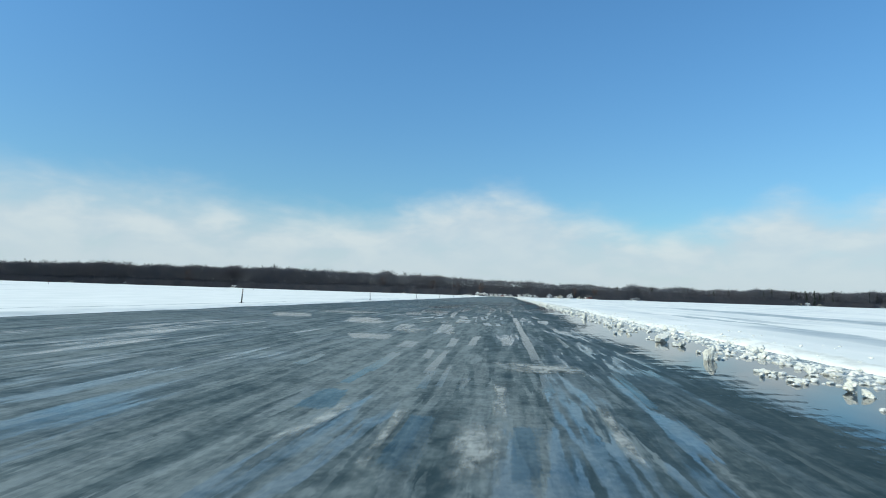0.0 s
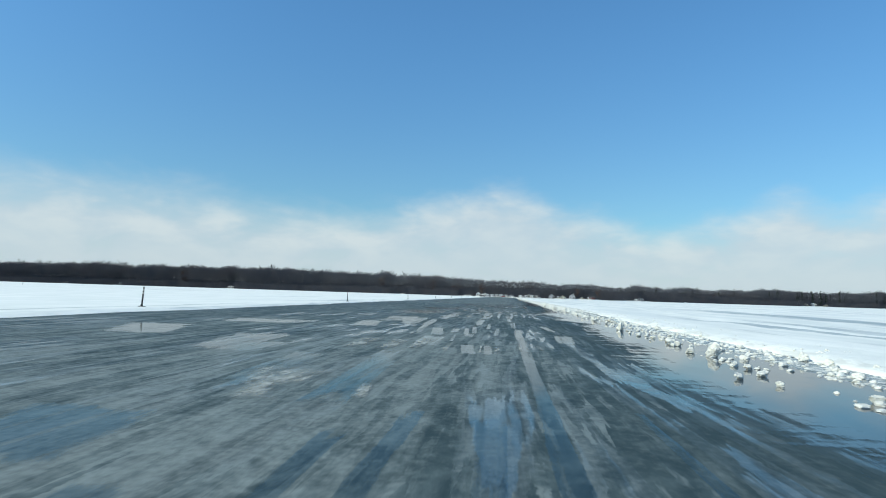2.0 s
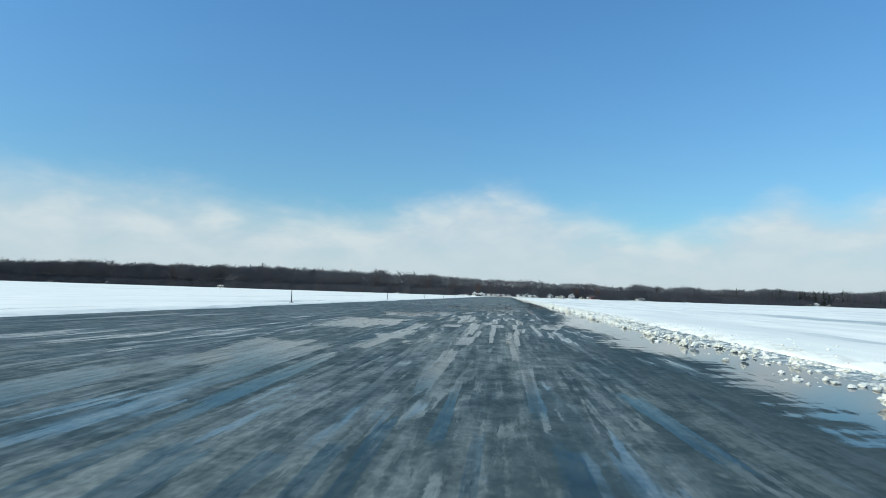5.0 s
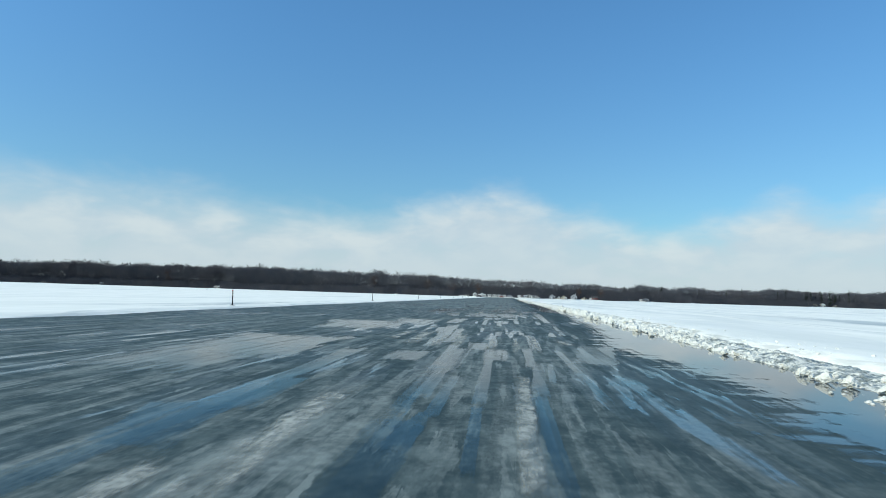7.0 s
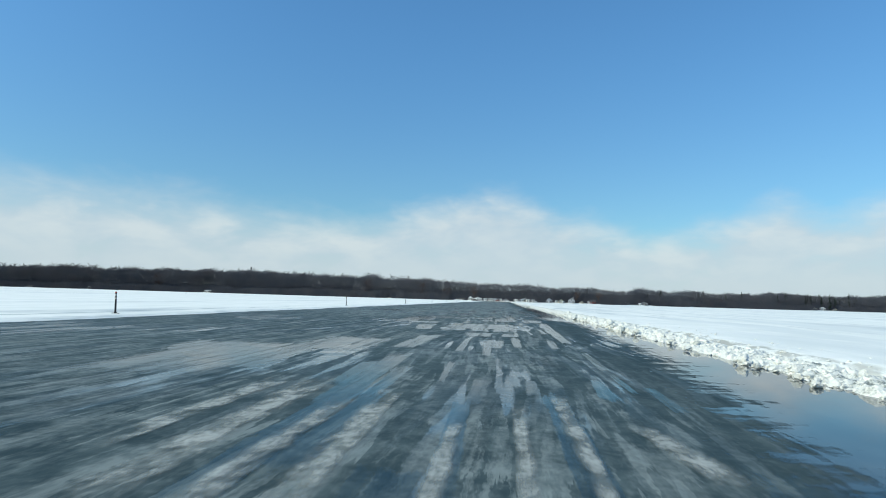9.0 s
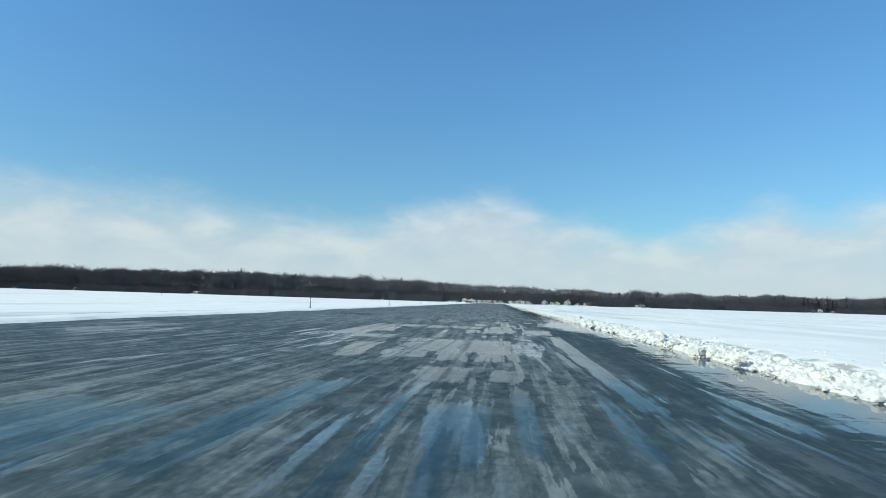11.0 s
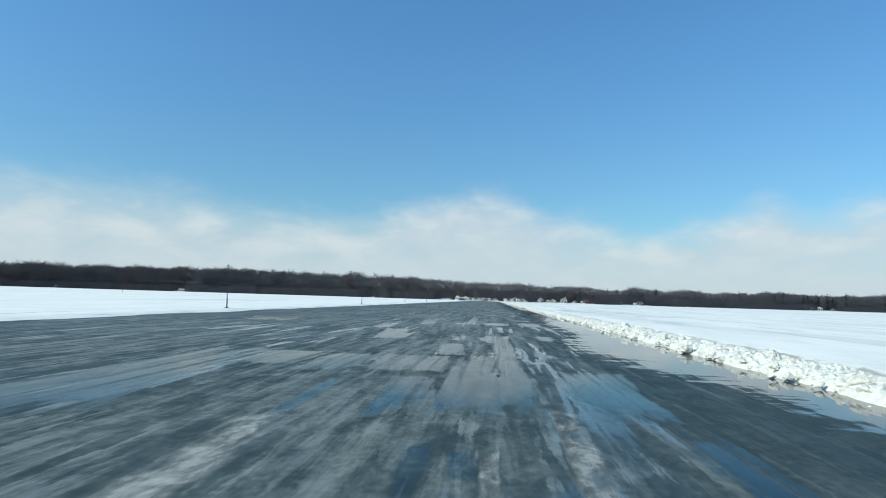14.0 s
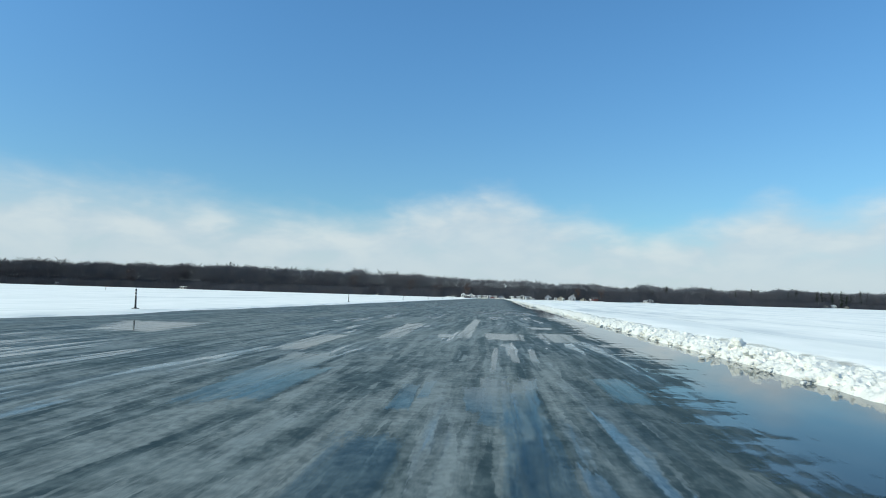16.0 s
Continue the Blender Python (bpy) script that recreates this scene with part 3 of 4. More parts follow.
def woods(name, kinds, spots, mat, label):
    """Many trees in one mesh: spots are x, y, z, height, width factor, turn, kind."""
    protos = [(np.array([tuple(p) for p in pts]), np.array(tris)) for pts, tris in kinds]
    vs, fs, base = [], [], 0
    for x, y, z, h, wide, turn, k in spots:
        p, t = protos[k]
        c, s = math.cos(turn), math.sin(turn)
        vs.append(np.stack([x + h * wide * (p[:, 0] * c - p[:, 1] * s), y + h * wide * (p[:, 0] * s + p[:, 1] * c), z + h * p[:, 2]], 1))
        fs.append(t + base)
        base += len(p)
    v, f = np.concatenate(vs), np.concatenate(fs)
    me = bpy.data.meshes.new(name)
    me.vertices.add(len(v))
    me.vertices.foreach_set("co", v.astype(np.float32).ravel())
    me.loops.add(3 * len(f))
    me.loops.foreach_set("vertex_index", f.astype(np.int32).ravel())
    me.polygons.add(len(f))
    me.polygons.foreach_set("loop_start", np.arange(0, 3 * len(f), 3, dtype=np.int32))
    me.update(calc_edges=True)
    me.materials.append(mat)
    return tagged(new(name, me), label, "woods", kind="stuff")


# bearing points of the shore houses: x along the shore, front width, depth, wall height, roof height, style
HOUSES = (
    (-559.1, 9, 6, 2.2, 1.4, "low"), (-490.6, 5, 5, 2.4, 1.6, "white"), (-349.8, 11, 6, 2.6, 1.2, "cabin"), (-118.9, 7, 5, 1.8, 1.2, "low"),
    (-42.2, 7, 5, 2.0, 1.2, "low"), (-33.1, 6.0, 7, 3.0, 2.6, "white"), (-25.7, 6.0, 7, 3.0, 2.4, "white"), (-16.8, 6.5, 6, 2.4, 1.8, "grey"), (-8.4, 7, 6, 2.2, 1.4, "white"),
    (2.2, 8, 6, 2.6, 1.8, "grey"), (11.7, 6, 5, 1.8, 1.0, "low"), (21.2, 8, 7, 3.2, 2.4, "white"), (43.3, 9, 8, 3.4, 3.4, "grey"), (54.4, 7, 7, 2.8, 2.6, "beige"),
    (64.5, 9, 8, 4.2, 3.2, "grey"), (75.0, 6, 6, 2.2, 1.5, "beige"), (85.6, 8, 7, 3.2, 2.4, "red"), (119.7, 5, 5, 2.0, 1.4, "white"), (139.0, 10, 7, 3.4, 2.2, "grey"),
    (193.6, 6, 5, 1.8, 1.2, "low"), (400.4, 10, 8, 4.4, 3.6, "beige"), (417.3, 9, 8, 3.6, 2.8, "beige"), (435.1, 9, 8, 4.0, 2.4, "white"), (454.6, 8, 7, 3.0, 2.4, "beige"), (562.7, 14, 8, 3.4, 2.6, "white"),
)


def near_house(x):
    return any(abs(x - h[0]) < 0.5 * h[1] + 3.0 for h in HOUSES)


def open_front(x):
    return any(abs(x - h[0]) < 0.5 * h[1] + 6.0 for h in HOUSES)


rng = random.Random(7)
tree_kinds = [bare_tree(rng) for i in range(14)]
spots = []
for row in range(7):
    x = -1250.0 + rng.uniform(0, 4)
    while x < 950:
        d = 3 + row * 6.5 + rng.uniform(-2, 2)
        h = stand_height(x) * (1 + 0.18 * n2(x, 0, 0.010, 3.3) + 0.12 * n2(x, 0, 0.031, 6.0) + 0.09 * n2(x, row, 0.07, 5.0) + rng.gauss(0, 0.03))
        h *= 1.10 if rng.random() < 0.10 else 1.0
        h -= 0.6 * land_z(x, d)
        if (4.0 < d < 15 and near_house(x)) or (d <= 4.0 and open_front(x)):
            x += 3.0
            continue
        spots.append((x, shore_y(x) + d, land_z(x, d) - 0.2, h * (rng.uniform(0.5, 0.95) if row < 2 else 1.0), rng.uniform(1.1, 1.55), rng.uniform(0, 6.28), rng.randrange(14)))
        x += rng.uniform(2.6, 6.4)
woods("far_woods", tree_kinds, spots, BARK, "dark leafless winter woods along the far lake shore")
spots = []
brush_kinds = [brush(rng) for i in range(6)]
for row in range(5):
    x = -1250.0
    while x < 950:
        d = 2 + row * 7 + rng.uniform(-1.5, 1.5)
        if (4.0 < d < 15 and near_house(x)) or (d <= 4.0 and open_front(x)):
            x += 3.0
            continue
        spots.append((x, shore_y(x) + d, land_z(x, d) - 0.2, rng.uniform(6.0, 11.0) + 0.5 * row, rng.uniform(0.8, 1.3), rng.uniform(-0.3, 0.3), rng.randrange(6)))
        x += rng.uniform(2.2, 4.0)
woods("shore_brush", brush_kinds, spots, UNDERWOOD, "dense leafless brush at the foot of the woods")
fir_kinds = [bare_tree(rng, True) for i in range(5)]
spots = []
for i in range(110):
    x = rng.choice((rng.uniform(400, 800), rng.uniform(330, 720), rng.uniform(60, 500)))
    d = rng.uniform(4, 45)
    spots.append((x, shore_y(x) + d, land_z(x, d) - 0.2, stand_height(x) * rng.uniform(0.6, 1.08) - 0.5 * land_z(x, d), rng.uniform(0.9, 1.4), rng.uniform(0, 6.28), rng.randrange(5)))
woods("far_conifers", fir_kinds, spots, NEEDLES, "dark green conifers scattered through the far shore woods")

# a few oaks keep their brown leaves
oak_spots = []
oak_kinds = []
for i in range(3):
    pts, tris = bare_tree(rng)
    for j in range(260):
        a, z = rng.uniform(0, 6.28), rng.uniform(0.25, 0.97)
        r = 0.26 * math.sqrt(max(0.0, 1 - ((z - 0.6) / 0.40) ** 2)) * math.sqrt(rng.random())
        p = Vector((r * math.cos(a), r * math.sin(a), z))
        k = len(pts)
        for q in range(3):
            pts.append(p + Vector((rng.uniform(-1, 1), rng.uniform(-1, 1), rng.uniform(-1, 1))) * 0.022)
        tris.append((k, k + 1, k + 2))
    oak_kinds.append((pts, tris))
for x in (-85, -62, -148, -30, 70, 240, -410, 92, -56):
    d = rng.uniform(3, 7)
    oak_spots.append((x, shore_y(x) + d, land_z(x, d), stand_height(x) * rng.uniform(0.5, 0.75), 1.2, rng.uniform(0, 6), rng.randrange(3)))
woods("far_oaks", oak_kinds, oak_spots, OAK, "rusty brown oaks among the bare shore trees")

# ---- houses on the far shore ----
WALLS = {
    "white": plain("white_siding", (0.48, 0.48, 0.46), 0.7, 0.15, 1.0),
    "grey": plain("grey_siding", (0.34, 0.35, 0.37), 0.7, 0.1, 1.0),
    "beige": plain("beige_siding", (0.42, 0.38, 0.30), 0.7, 0.1, 1.0),
    "red": plain("dark_red_siding", (0.14, 0.035, 0.03), 0.7, 0.1, 1.0),
    "low": plain("pale_boards", (0.48, 0.48, 0.45), 0.8, 0.12, 1.0),
    "cabin": plain("whitewashed_boards", (0.66, 0.66, 0.63), 0.8, 0.1, 1.0),
}
TELL = {"white": "white sided", "grey": "grey sided", "beige": "beige", "red": "dark red", "low": "low pale boarded", "cabin": "long white"}


def house(x, wide, deep, wall, peak, style):
    """A small gabled house that faces the lake, front at local y = 0."""
    d = 2.4
    wide, deep, wall, peak = 0.68 * wide, 0.7 * deep, 0.72 * wall, 0.6 * peak
    base = new("lake_house")
    base.matrix_world = pose(x, shore_y(x) + d, land_z(x, d) - 0.15, 0, 0, (x * 7) % 11 - 5)
    snowy = style in ("white", "cabin") and wide < 7.5
    tagged(base, TELL[style] + " house with " + ("snowy roof" if snowy else "dark roof") + " on the far shore", "house", "houses on the far shore")
    h = wide / 2
    bm = bmesh.new()
    gable = style in ("white", "beige", "grey") and wide < 9.5
    if gable:  # ridge runs away from the lake
        ring = [(-h, 0, 0), (h, 0, 0), (h, 0, wall), (0, 0, wall + peak), (-h, 0, wall)]
        away = Vector((0, deep, 0))
    else:  # ridge runs along the shore
        ring = [(-h, 0, 0), (-h, deep, 0), (-h, deep, wall), (-h, deep / 2, wall + peak), (-h, 0, wall)]
        away = Vector((wide, 0, 0))
    a = [bm.verts.new(Vector(p)) for p in ring]
    b = [bm.verts.new(Vector(p) + away) for p in ring]
    bm.faces.new(a)
    bm.faces.new(b[::-1])
    for i in range(5):
        j = (i + 1) % 5
        bm.faces.new((a[i], b[i], b[j], a[j]))
    bmesh.ops.recalc_face_normals(bm, faces=bm.faces)
    part("wall", bm, WALLS[style], base)
    bm = bmesh.new()
    for side in (-1, 1):  # two roof slabs with eaves
        if gable:
            slope = math.atan2(peak, h)
            m = Matrix.Translation((side * h / 2, deep / 2, wall + peak / 2 + 0.14)) @ pose(0, 0, 0, 0, side * math.degrees(slope), 0)
            size = (math.hypot(h, peak) + 0.5, deep + 0.9, 0.25)
        else:
            slope = math.atan2(peak, deep / 2)
            m = Matrix.Translation((0, deep / 2 + side * deep / 4, wall + peak / 2 + 0.14)) @ pose(0, 0, 0, -side * math.degrees(slope), 0, 0)
            size = (wide + 0.9, math.hypot(deep / 2, peak) + 0.5, 0.25)
        bmesh.ops.create_cube(bm, size=1.0, matrix=m @ Matrix.Diagonal((*size, 1)))
    part("roof", bm, ROOF_SNOW if snowy else ROOF_DARK, base)
    count = max(2, int(wide // 2.6))
    for i in range(count):
        cx = -h + wide * (i + 0.5) / count
        if i == count // 2:
            part("door", boxed(cx - 0.5, cx + 0.5, -0.06, 0.02, 0, 2.0), ROOF_DARK, base)
        else:
            win = part("window", boxed(cx - 0.62, cx + 0.62, -0.07, 0.02, 0.9, min(2.1, wall - 0.1)), WHITE, base)
            part("pane", boxed(cx - 0.5, cx + 0.5, -0.09, -0.05, 1.02, min(1.98, wall - 0.2)), GLASS, win)
    if wall > 3:
        win = part("window", boxed(-0.7, 0.7, -0.07, 0.02, wall - 0.3, wall + 0.8), WHITE, base) if gable else None
        if win:
            part("pane", boxed(-0.58, 0.58, -0.09, -0.05, wall - 0.18, wall + 0.68), GLASS, win)
        part("chimney", boxed(h * 0.4, h * 0.4 + 0.7, deep * 0.5, deep * 0.5 + 0.7, wall, wall + peak + 1.0), WALLS["grey"], base)
    return base


for row in HOUSES:
    house(*row)

# ---- marker posts along the edge of the cleared ice ----
RUBBER = plain("black_rubber", (0.022, 0.022, 0.024), 0.75, 0.2, 8.0)
BAND = plain("reflective_band", (0.62, 0.56, 0.50), 0.35, 0.08, 8.0)


def marker_post(x, y, lean, height=1.12, red=False):
    z = left_point(left_edge(y) - x, y)[2]
    base = new("marker_post")
    base.matrix_world = pose(x, y, z - 0.015)
    tagged(base, "black flexible marker post with pale bands" + (" and faded red cap" if red else " standing in snow"), "marker post", "posts along the ice road")
    tip = Vector((math.sin(radians(lean)) * height, 0, math.cos(radians(lean)) * height))

    def along(f):
        return tip * f

    bm = tube(bmesh.new(), along(0.0), along(0.97), 0.048, 0.043, 12)
    bmesh.ops.create_uvsphere(bm, u_segments=12, v_segments=6, radius=0.043, matrix=Matrix.Translation(along(0.97)))
    part("post", bm, BLACK, base)
    for f in (0.66, 0.82):
        part("band", tube(bmesh.new(), along(f), along(f + 0.075), 0.0485, 0.0485, 12), BAND, base, "pale reflective band")
    if red:
        part("cap", tube(bmesh.new(), along(0.955), along(1.0), 0.0495, 0.042, 12), RED, base, "faded red cap")
    bm = bmesh.new()
    box(bm, -0.17, 0.17, -0.12, 0.12, 0.0, 0.05, 0.015)
    tube(bm, (0, 0, 0.04), (0, 0, 0.11), 0.075, 0.055, 12)
    part("foot", bm, RUBBER, base, "flat black rubber foot")
    return base


for y, x, lean in ((47.2, -20.45, 3.6), (90.7, -19.9, -1.4), (139.4, -20.1, -1.2), (191.8, -20.6, -1.0), (243, -20.8, 1.0), (294, -21.0, 0.0), (346, -21.2, 1.0), (400, -21.4, 0.0)):
    marker_post(x, y, lean, red=y == 90.7)


def stake(x, y):
    z = left_point(left_edge(y) - x, y)[2] - 0.25
    base = tagged(new("survey_stake"), "thin dark wooden stake far out in the snow field", "stake", "stakes in the snow field")
    base.matrix_world = pose(x, y, z)
    part("shaft", tube(bmesh.new(), (0, 0, 0), (0.04, 0, 1.35), 0.05, 0.04, 8), BROWN, base)
    part("flag", boxed(0.02, 0.24, -0.012, 0.012, 1.12, 1.32, bevel=0.004), RED, base, "small faded red flag")


for x, y in ((-172, 222), (-120, 290)):
    stake(x, y)

# ---- a pickup waiting far down the cleared ice ----
PAINT = plain("dark_vehicle_paint", (0.03, 0.03, 0.035), 0.3, 0.1, 2.0, specular=0.5)
TYRE = plain("tyre_rubber", (0.02, 0.02, 0.02), 0.85, 0.2, 6.0)
STEEL = plain("wheel_steel", (0.4, 0.4, 0.42), 0.4, 0.1, 6.0, metal=0.8)
LENS_RED = plain("tail_lens", (0.35, 0.02, 0.015), 0.2, 0.1, 6.0)


def pickup(x, y, turn):
    base = tagged(new("pickup_truck"), "dark pickup truck standing on the ice near shore", "truck")
    base.matrix_world = pose(x, y, 0.0, 0, 0, turn)
    bm = bmesh.new()
    box(bm, -0.95, 0.95, -2.7, 2.7, 0.5, 1.05, 0.08)
    box(bm, -0.95, -0.85, -2.68, -0.6, 1.0, 1.35, 0.03)
    box(bm, 0.85, 0.95, -2.68, -0.6, 1.0, 1.35, 0.03)
    box(bm, -0.93, 0.93, 1.3, 2.68, 1.0, 1.22, 0.08)
    part("body", bm, PAINT, base)
    part("tailgate", boxed(-0.85, 0.85, -2.74, -2.66, 0.72, 1.33, bevel=0.02), PAINT, base)
    bm = boxed(-0.88, 0.88, -0.6, 1.4, 1.0, 1.85)
    for v in bm.verts:
        if v.co.z > 1.5:
            v.co.x *= 0.84
            v.co.y = v.co.y * 0.62 + 0.1
    bmesh.ops.bevel(bm, geom=list(bm.edges), offset=0.07, segments=2, affect="EDGES")
    part("cab", bm, PAINT, base)
    part("rear_window", boxed(-0.62, 0.62, -0.48, -0.40, 1.32, 1.68, bevel=0.02), GLASS, base)
    part("bumper", boxed(-0.9, 0.9, -2.84, -2.7, 0.52, 0.70, bevel=0.03), STEEL, base)
    for sx in (-1, 1):
        part("tail_light", boxed(sx * 0.9 - 0.07, sx * 0.9 + 0.07, -2.73, -2.62, 0.85, 1.25, bevel=0.02), LENS_RED, base, "red tail light")
        for yy in (-1.75, 1.75):
            wheel = part("wheel", tube(bmesh.new(), (sx * 0.72, yy, 0.39), (sx * 0.95, yy, 0.39), 0.39, 0.39, 24), TYRE, base)
            part("rim", tube(bmesh.new(), (sx * 0.94, yy, 0.39), (sx * 0.97, yy, 0.39), 0.23, 0.2, 16), STEEL, wheel)
    return base


pickup(-24.5, 605, 62)

CAR_PAINTS = [plain("car_paint_" + k, c, 0.35, 0.08, 2.0, specular=0.5) for k, c in (("white", (0.62, 0.62, 0.62)), ("silver", (0.4, 0.41, 0.42)), ("dark", (0.03, 0.032, 0.04)), ("red", (0.25, 0.03, 0.02)))]


def parked_car(x, y, turn, paint, word):
    base = tagged(new("parked_car"), word + " car parked on the snow at the far landing", "car", "cars at the landing")
    base.matrix_world = pose(x, y, land_z(x, y - shore_y(x)) - 0.12 if y > shore_y(x) else 0.12, 0, 0, turn)
    part("body", boxed(-0.9, 0.9, -2.2, 2.2, 0.35, 0.95, bevel=0.12), paint, base)
    bm = boxed(-0.82, 0.82, -1.4, 1.1, 0.92, 1.5)
    for v in bm.verts:
        if v.co.z > 1.2:
            v.co.x *= 0.82
            v.co.y *= 0.7
    bmesh.ops.bevel(bm, geom=list(bm.edges), offset=0.06, segments=2, affect="EDGES")
    part("cabin", bm, paint, base)
    for side in (-1, 1):
        part("side_window", boxed(side * 0.76 - 0.03, side * 0.76 + 0.03, -0.9, 0.7, 1.02, 1.32, bevel=0.01), GLASS, base)
        for yy in (-1.35, 1.35):
            part("wheel", tube(bmesh.new(), (side * 0.72, yy, 0.32), (side * 0.92, yy, 0.32), 0.32, 0.32, 16), TYRE, base)


for x, back, turn, k in ((-47, -3, 80, 0), (-38, -6, 95, 2), (-29, -5, 70, 0), (-22, -8, 100, 1), (-13, -4, 85, 0), (-6, -7, 92, 3), (3, -5, 75, 0), (8, -4, 100, 2), (15, -6, 90, 0), (30, -4, 60, 1)):
    parked_car(x, shore_y(x) + back, turn, CAR_PAINTS[k], ("white", "silver", "dark", "red")[k])

HUTS = ((-28.0, 3.6), (-23.3, 2.8), (-18.6, 3.4), (-13.2, 3.0), (-8.6, 3.8), (-3.2, 2.8), (11.6, 3.6), (17.0, 3.0), (23.6, 3.8), (28.0, 2.8), (41.8, 1.7), (49.3, 1.9), (56.0, 1.6), (80.6, 1.8), (132.5, 2.6))
HUT = plain("white_panel", (0.66, 0.66, 0.64), 0.5, 0.2, 0.9)


def hut(x, y, wide, tall, turn):
    """A small panelled hut on runners."""
    base = tagged(new("hut"), "small white panelled hut on the snow by the landing", "hut", "huts at the landing")
    base.matrix_world = pose(x, y, land_z(x, y - shore_y(x)) - 0.05 if y > shore_y(x) else 0.1, 0, 0, turn)
    h = wide / 2
    part("wall", boxed(-h, h, -1.2, 1.2, 0.25, tall, bevel=0.04), HUT, base)
    part("roof", boxed(-h - 0.15, h + 0.15, -1.4, 1.4, tall, tall + 0.14, bevel=0.03), ROOF_SNOW, base, "snowy flat roof")
    part("door", boxed(-h + 0.2, -h + 0.9, -1.25, -1.19, 0.3, tall - 0.25), ROOF_DARK, base)
    part("window", boxed(h - 1.1, h - 0.4, -1.25, -1.19, 1.2, tall - 0.5), GLASS, base)
    for side in (-1, 1):
        part("runner", boxed(side * (h - 0.3) - 0.06, side * (h - 0.3) + 0.06, -1.5, 1.5, 0, 0.27), BROWN, base)


for i, (x, wide) in enumerate(HUTS):
    hut(x, shore_y(x) - 1.6 - 0.8 * (i % 3), wide, 1.5 + 0.3 * wide + 0.3 * (i % 2), (i * 37) % 30 - 15)

# ---- melt water beside the ridge of lumps ----
BANK = ((-60, 4.0), (9.7, 3.9), (14, 3.7), (18.7, 3.6), (21, 3.3), (25.8, 2.9), (28, 3.4), (32, 3.9), (36, 3.6), (42, 3.9), (48.5, 4.6), (51.5, 3.3), (54, 3.4), (58.8, 3.9), (61.5, 3.4), (66, 2.7), (70.9, 3.5), (75, 3.9), (80.4, 4.3), (87, 4.2), (93, 4.5), (99.7, 4.7), (104, 4.3), (106.9, 3.4), (112, 2.7), (115, 2.9), (120, 3.8), (128.5, 3.5), (140, 4.0), (155, 3.4), (180, 4.2), (220, 3.6), (330, 4.2))


def bank_x(y):
    for (ya, xa), (yb, xb) in zip(BANK, BANK[1:]):
        if ya <= y <= yb:
            x = xa + (xb - xa) * (y - ya) / (yb - ya)
            break
    return min(x + 0.25 * n2(3, y, 0.4, 2.0), 5.4)


rows = [-40 + 0.5 * i for i in range(396)] + [158 + 0.8 * i for i in range(190)]
me = bpy.data.meshes.new("melt_puddle")
verts = []
for y in rows:
    verts += [(bank_x(y) - 1.3, y, 0.004), (bank_x(y) + 1.0, y, 0.004), (8.2, y, 0.004)]
me.from_pydata(verts, [], [(3 * i + k, 3 * i + k + 1, 3 * i + k + 4, 3 * i + k + 3) for i in range(len(rows) - 1) for k in (0, 1)])
rim_uv = me.uv_layers.new(name="streak")
for loop in me.loops:
    rim_uv.data[loop.index].uv = (min(loop.vertex_index % 3, 1), 0.0)
me.materials.append(WATER)
tagged(new("melt_puddle", me), "long shallow puddle of still melt water along the ridge of lumps", "puddle", kind="structure")

# ---- films of water and streaks of frost left by the plough and by wheels ----
laid = [0]


def lay(name, mat, z, near, far, label, category, group):
    """A thin patch on the ice between a near and a far line, each x, y, width, with its own rim coordinates."""
    laid[0] += 1
    z += 0.00004 * laid[0]
    (x0, y0, w0), (x1, y1, w1) = near, far
    me = bpy.data.meshes.new(name)
    me.from_pydata([(x0 - w0 / 2, y0, z), (x0 + w0 / 2, y0, z), (x1 + w1 / 2, y1, z), (x1 - w1 / 2, y1, z)], [], [(0, 1, 2, 3)])
    uv = me.uv_layers.new(name="streak")
    for i, c in enumerate(((0, 0), (1, 0), (1, 1), (0, 1))):
        uv.data[i].uv = c
    me.materials.append(mat)
    tagged(new(name, me), label, category, group)


def film(x0, y0, w0, x1, y1, w1):
    """Melt water: the size takes in its frayed rim."""
    more = 0.10 * (y1 - y0)
    lay("water_film", FILM, 0.003, (x0, y0 - more, w0 * 1.15), (x1, y1 + 1.5 * more, w1 * 1.15), "thin frayed film of melt water on the ice road", "puddle", "water films on the ice")


def streak(x0, y0, w0, x1, y1, w1):
    """Rubbed frost: the size takes in its faded rim."""
    more = 0.15 * (y1 - y0)
    lay("frost_streak", FROST, 0.009, (x0, y0 - more, w0 * 1.1), (x1, y1 + 2 * more, w1 * 1.1), "streak of white frost rubbed along the ice road", "frost", "frost streaks on the ice")


film(0.16, 4.7, 0.24, 0.23, 6.6, 0.32)
film(-0.83, 4.9, 0.36, -0.87, 6.9, 0.30)
film(-2.16, 7.2, 0.49, -2.32, 8.5, 0.43)
film(1.86, 8.2, 0.15, 1.99, 12.0, 0.16)
film(-1.17, 8.9, 0.15, -1.27, 10.8, 0.14)
film(-0.65, 9.1, 0.12, -0.63, 10.3, 0.18)
film(-2.34, 9.2, 0.16, -2.37, 10.8, 0.18)
film(0.63, 9.2, 0.20, 0.66, 11.4, 0.13)
film(-0.95, 9.2, 0.12, -1.05, 11.8, 0.08)
film(-1.31, 10.8, 0.19, -1.40, 14.9, 0.13)
film(-2.34, 10.8, 0.23, -2.43, 14.0, 0.26)
film(-3.69, 11.2, 0.28, -3.84, 13.1, 0.13)
film(0.66, 12.9, 0.23, 0.41, 37.4, 0.27)
film(-1.67, 13.2, 0.17, -1.78, 15.1, 0.19)
film(-2.53, 15.7, 0.39, -2.58, 17.4, 0.44)
film(-1.42, 16.3, 0.21, -1.55, 19.2, 0.26)
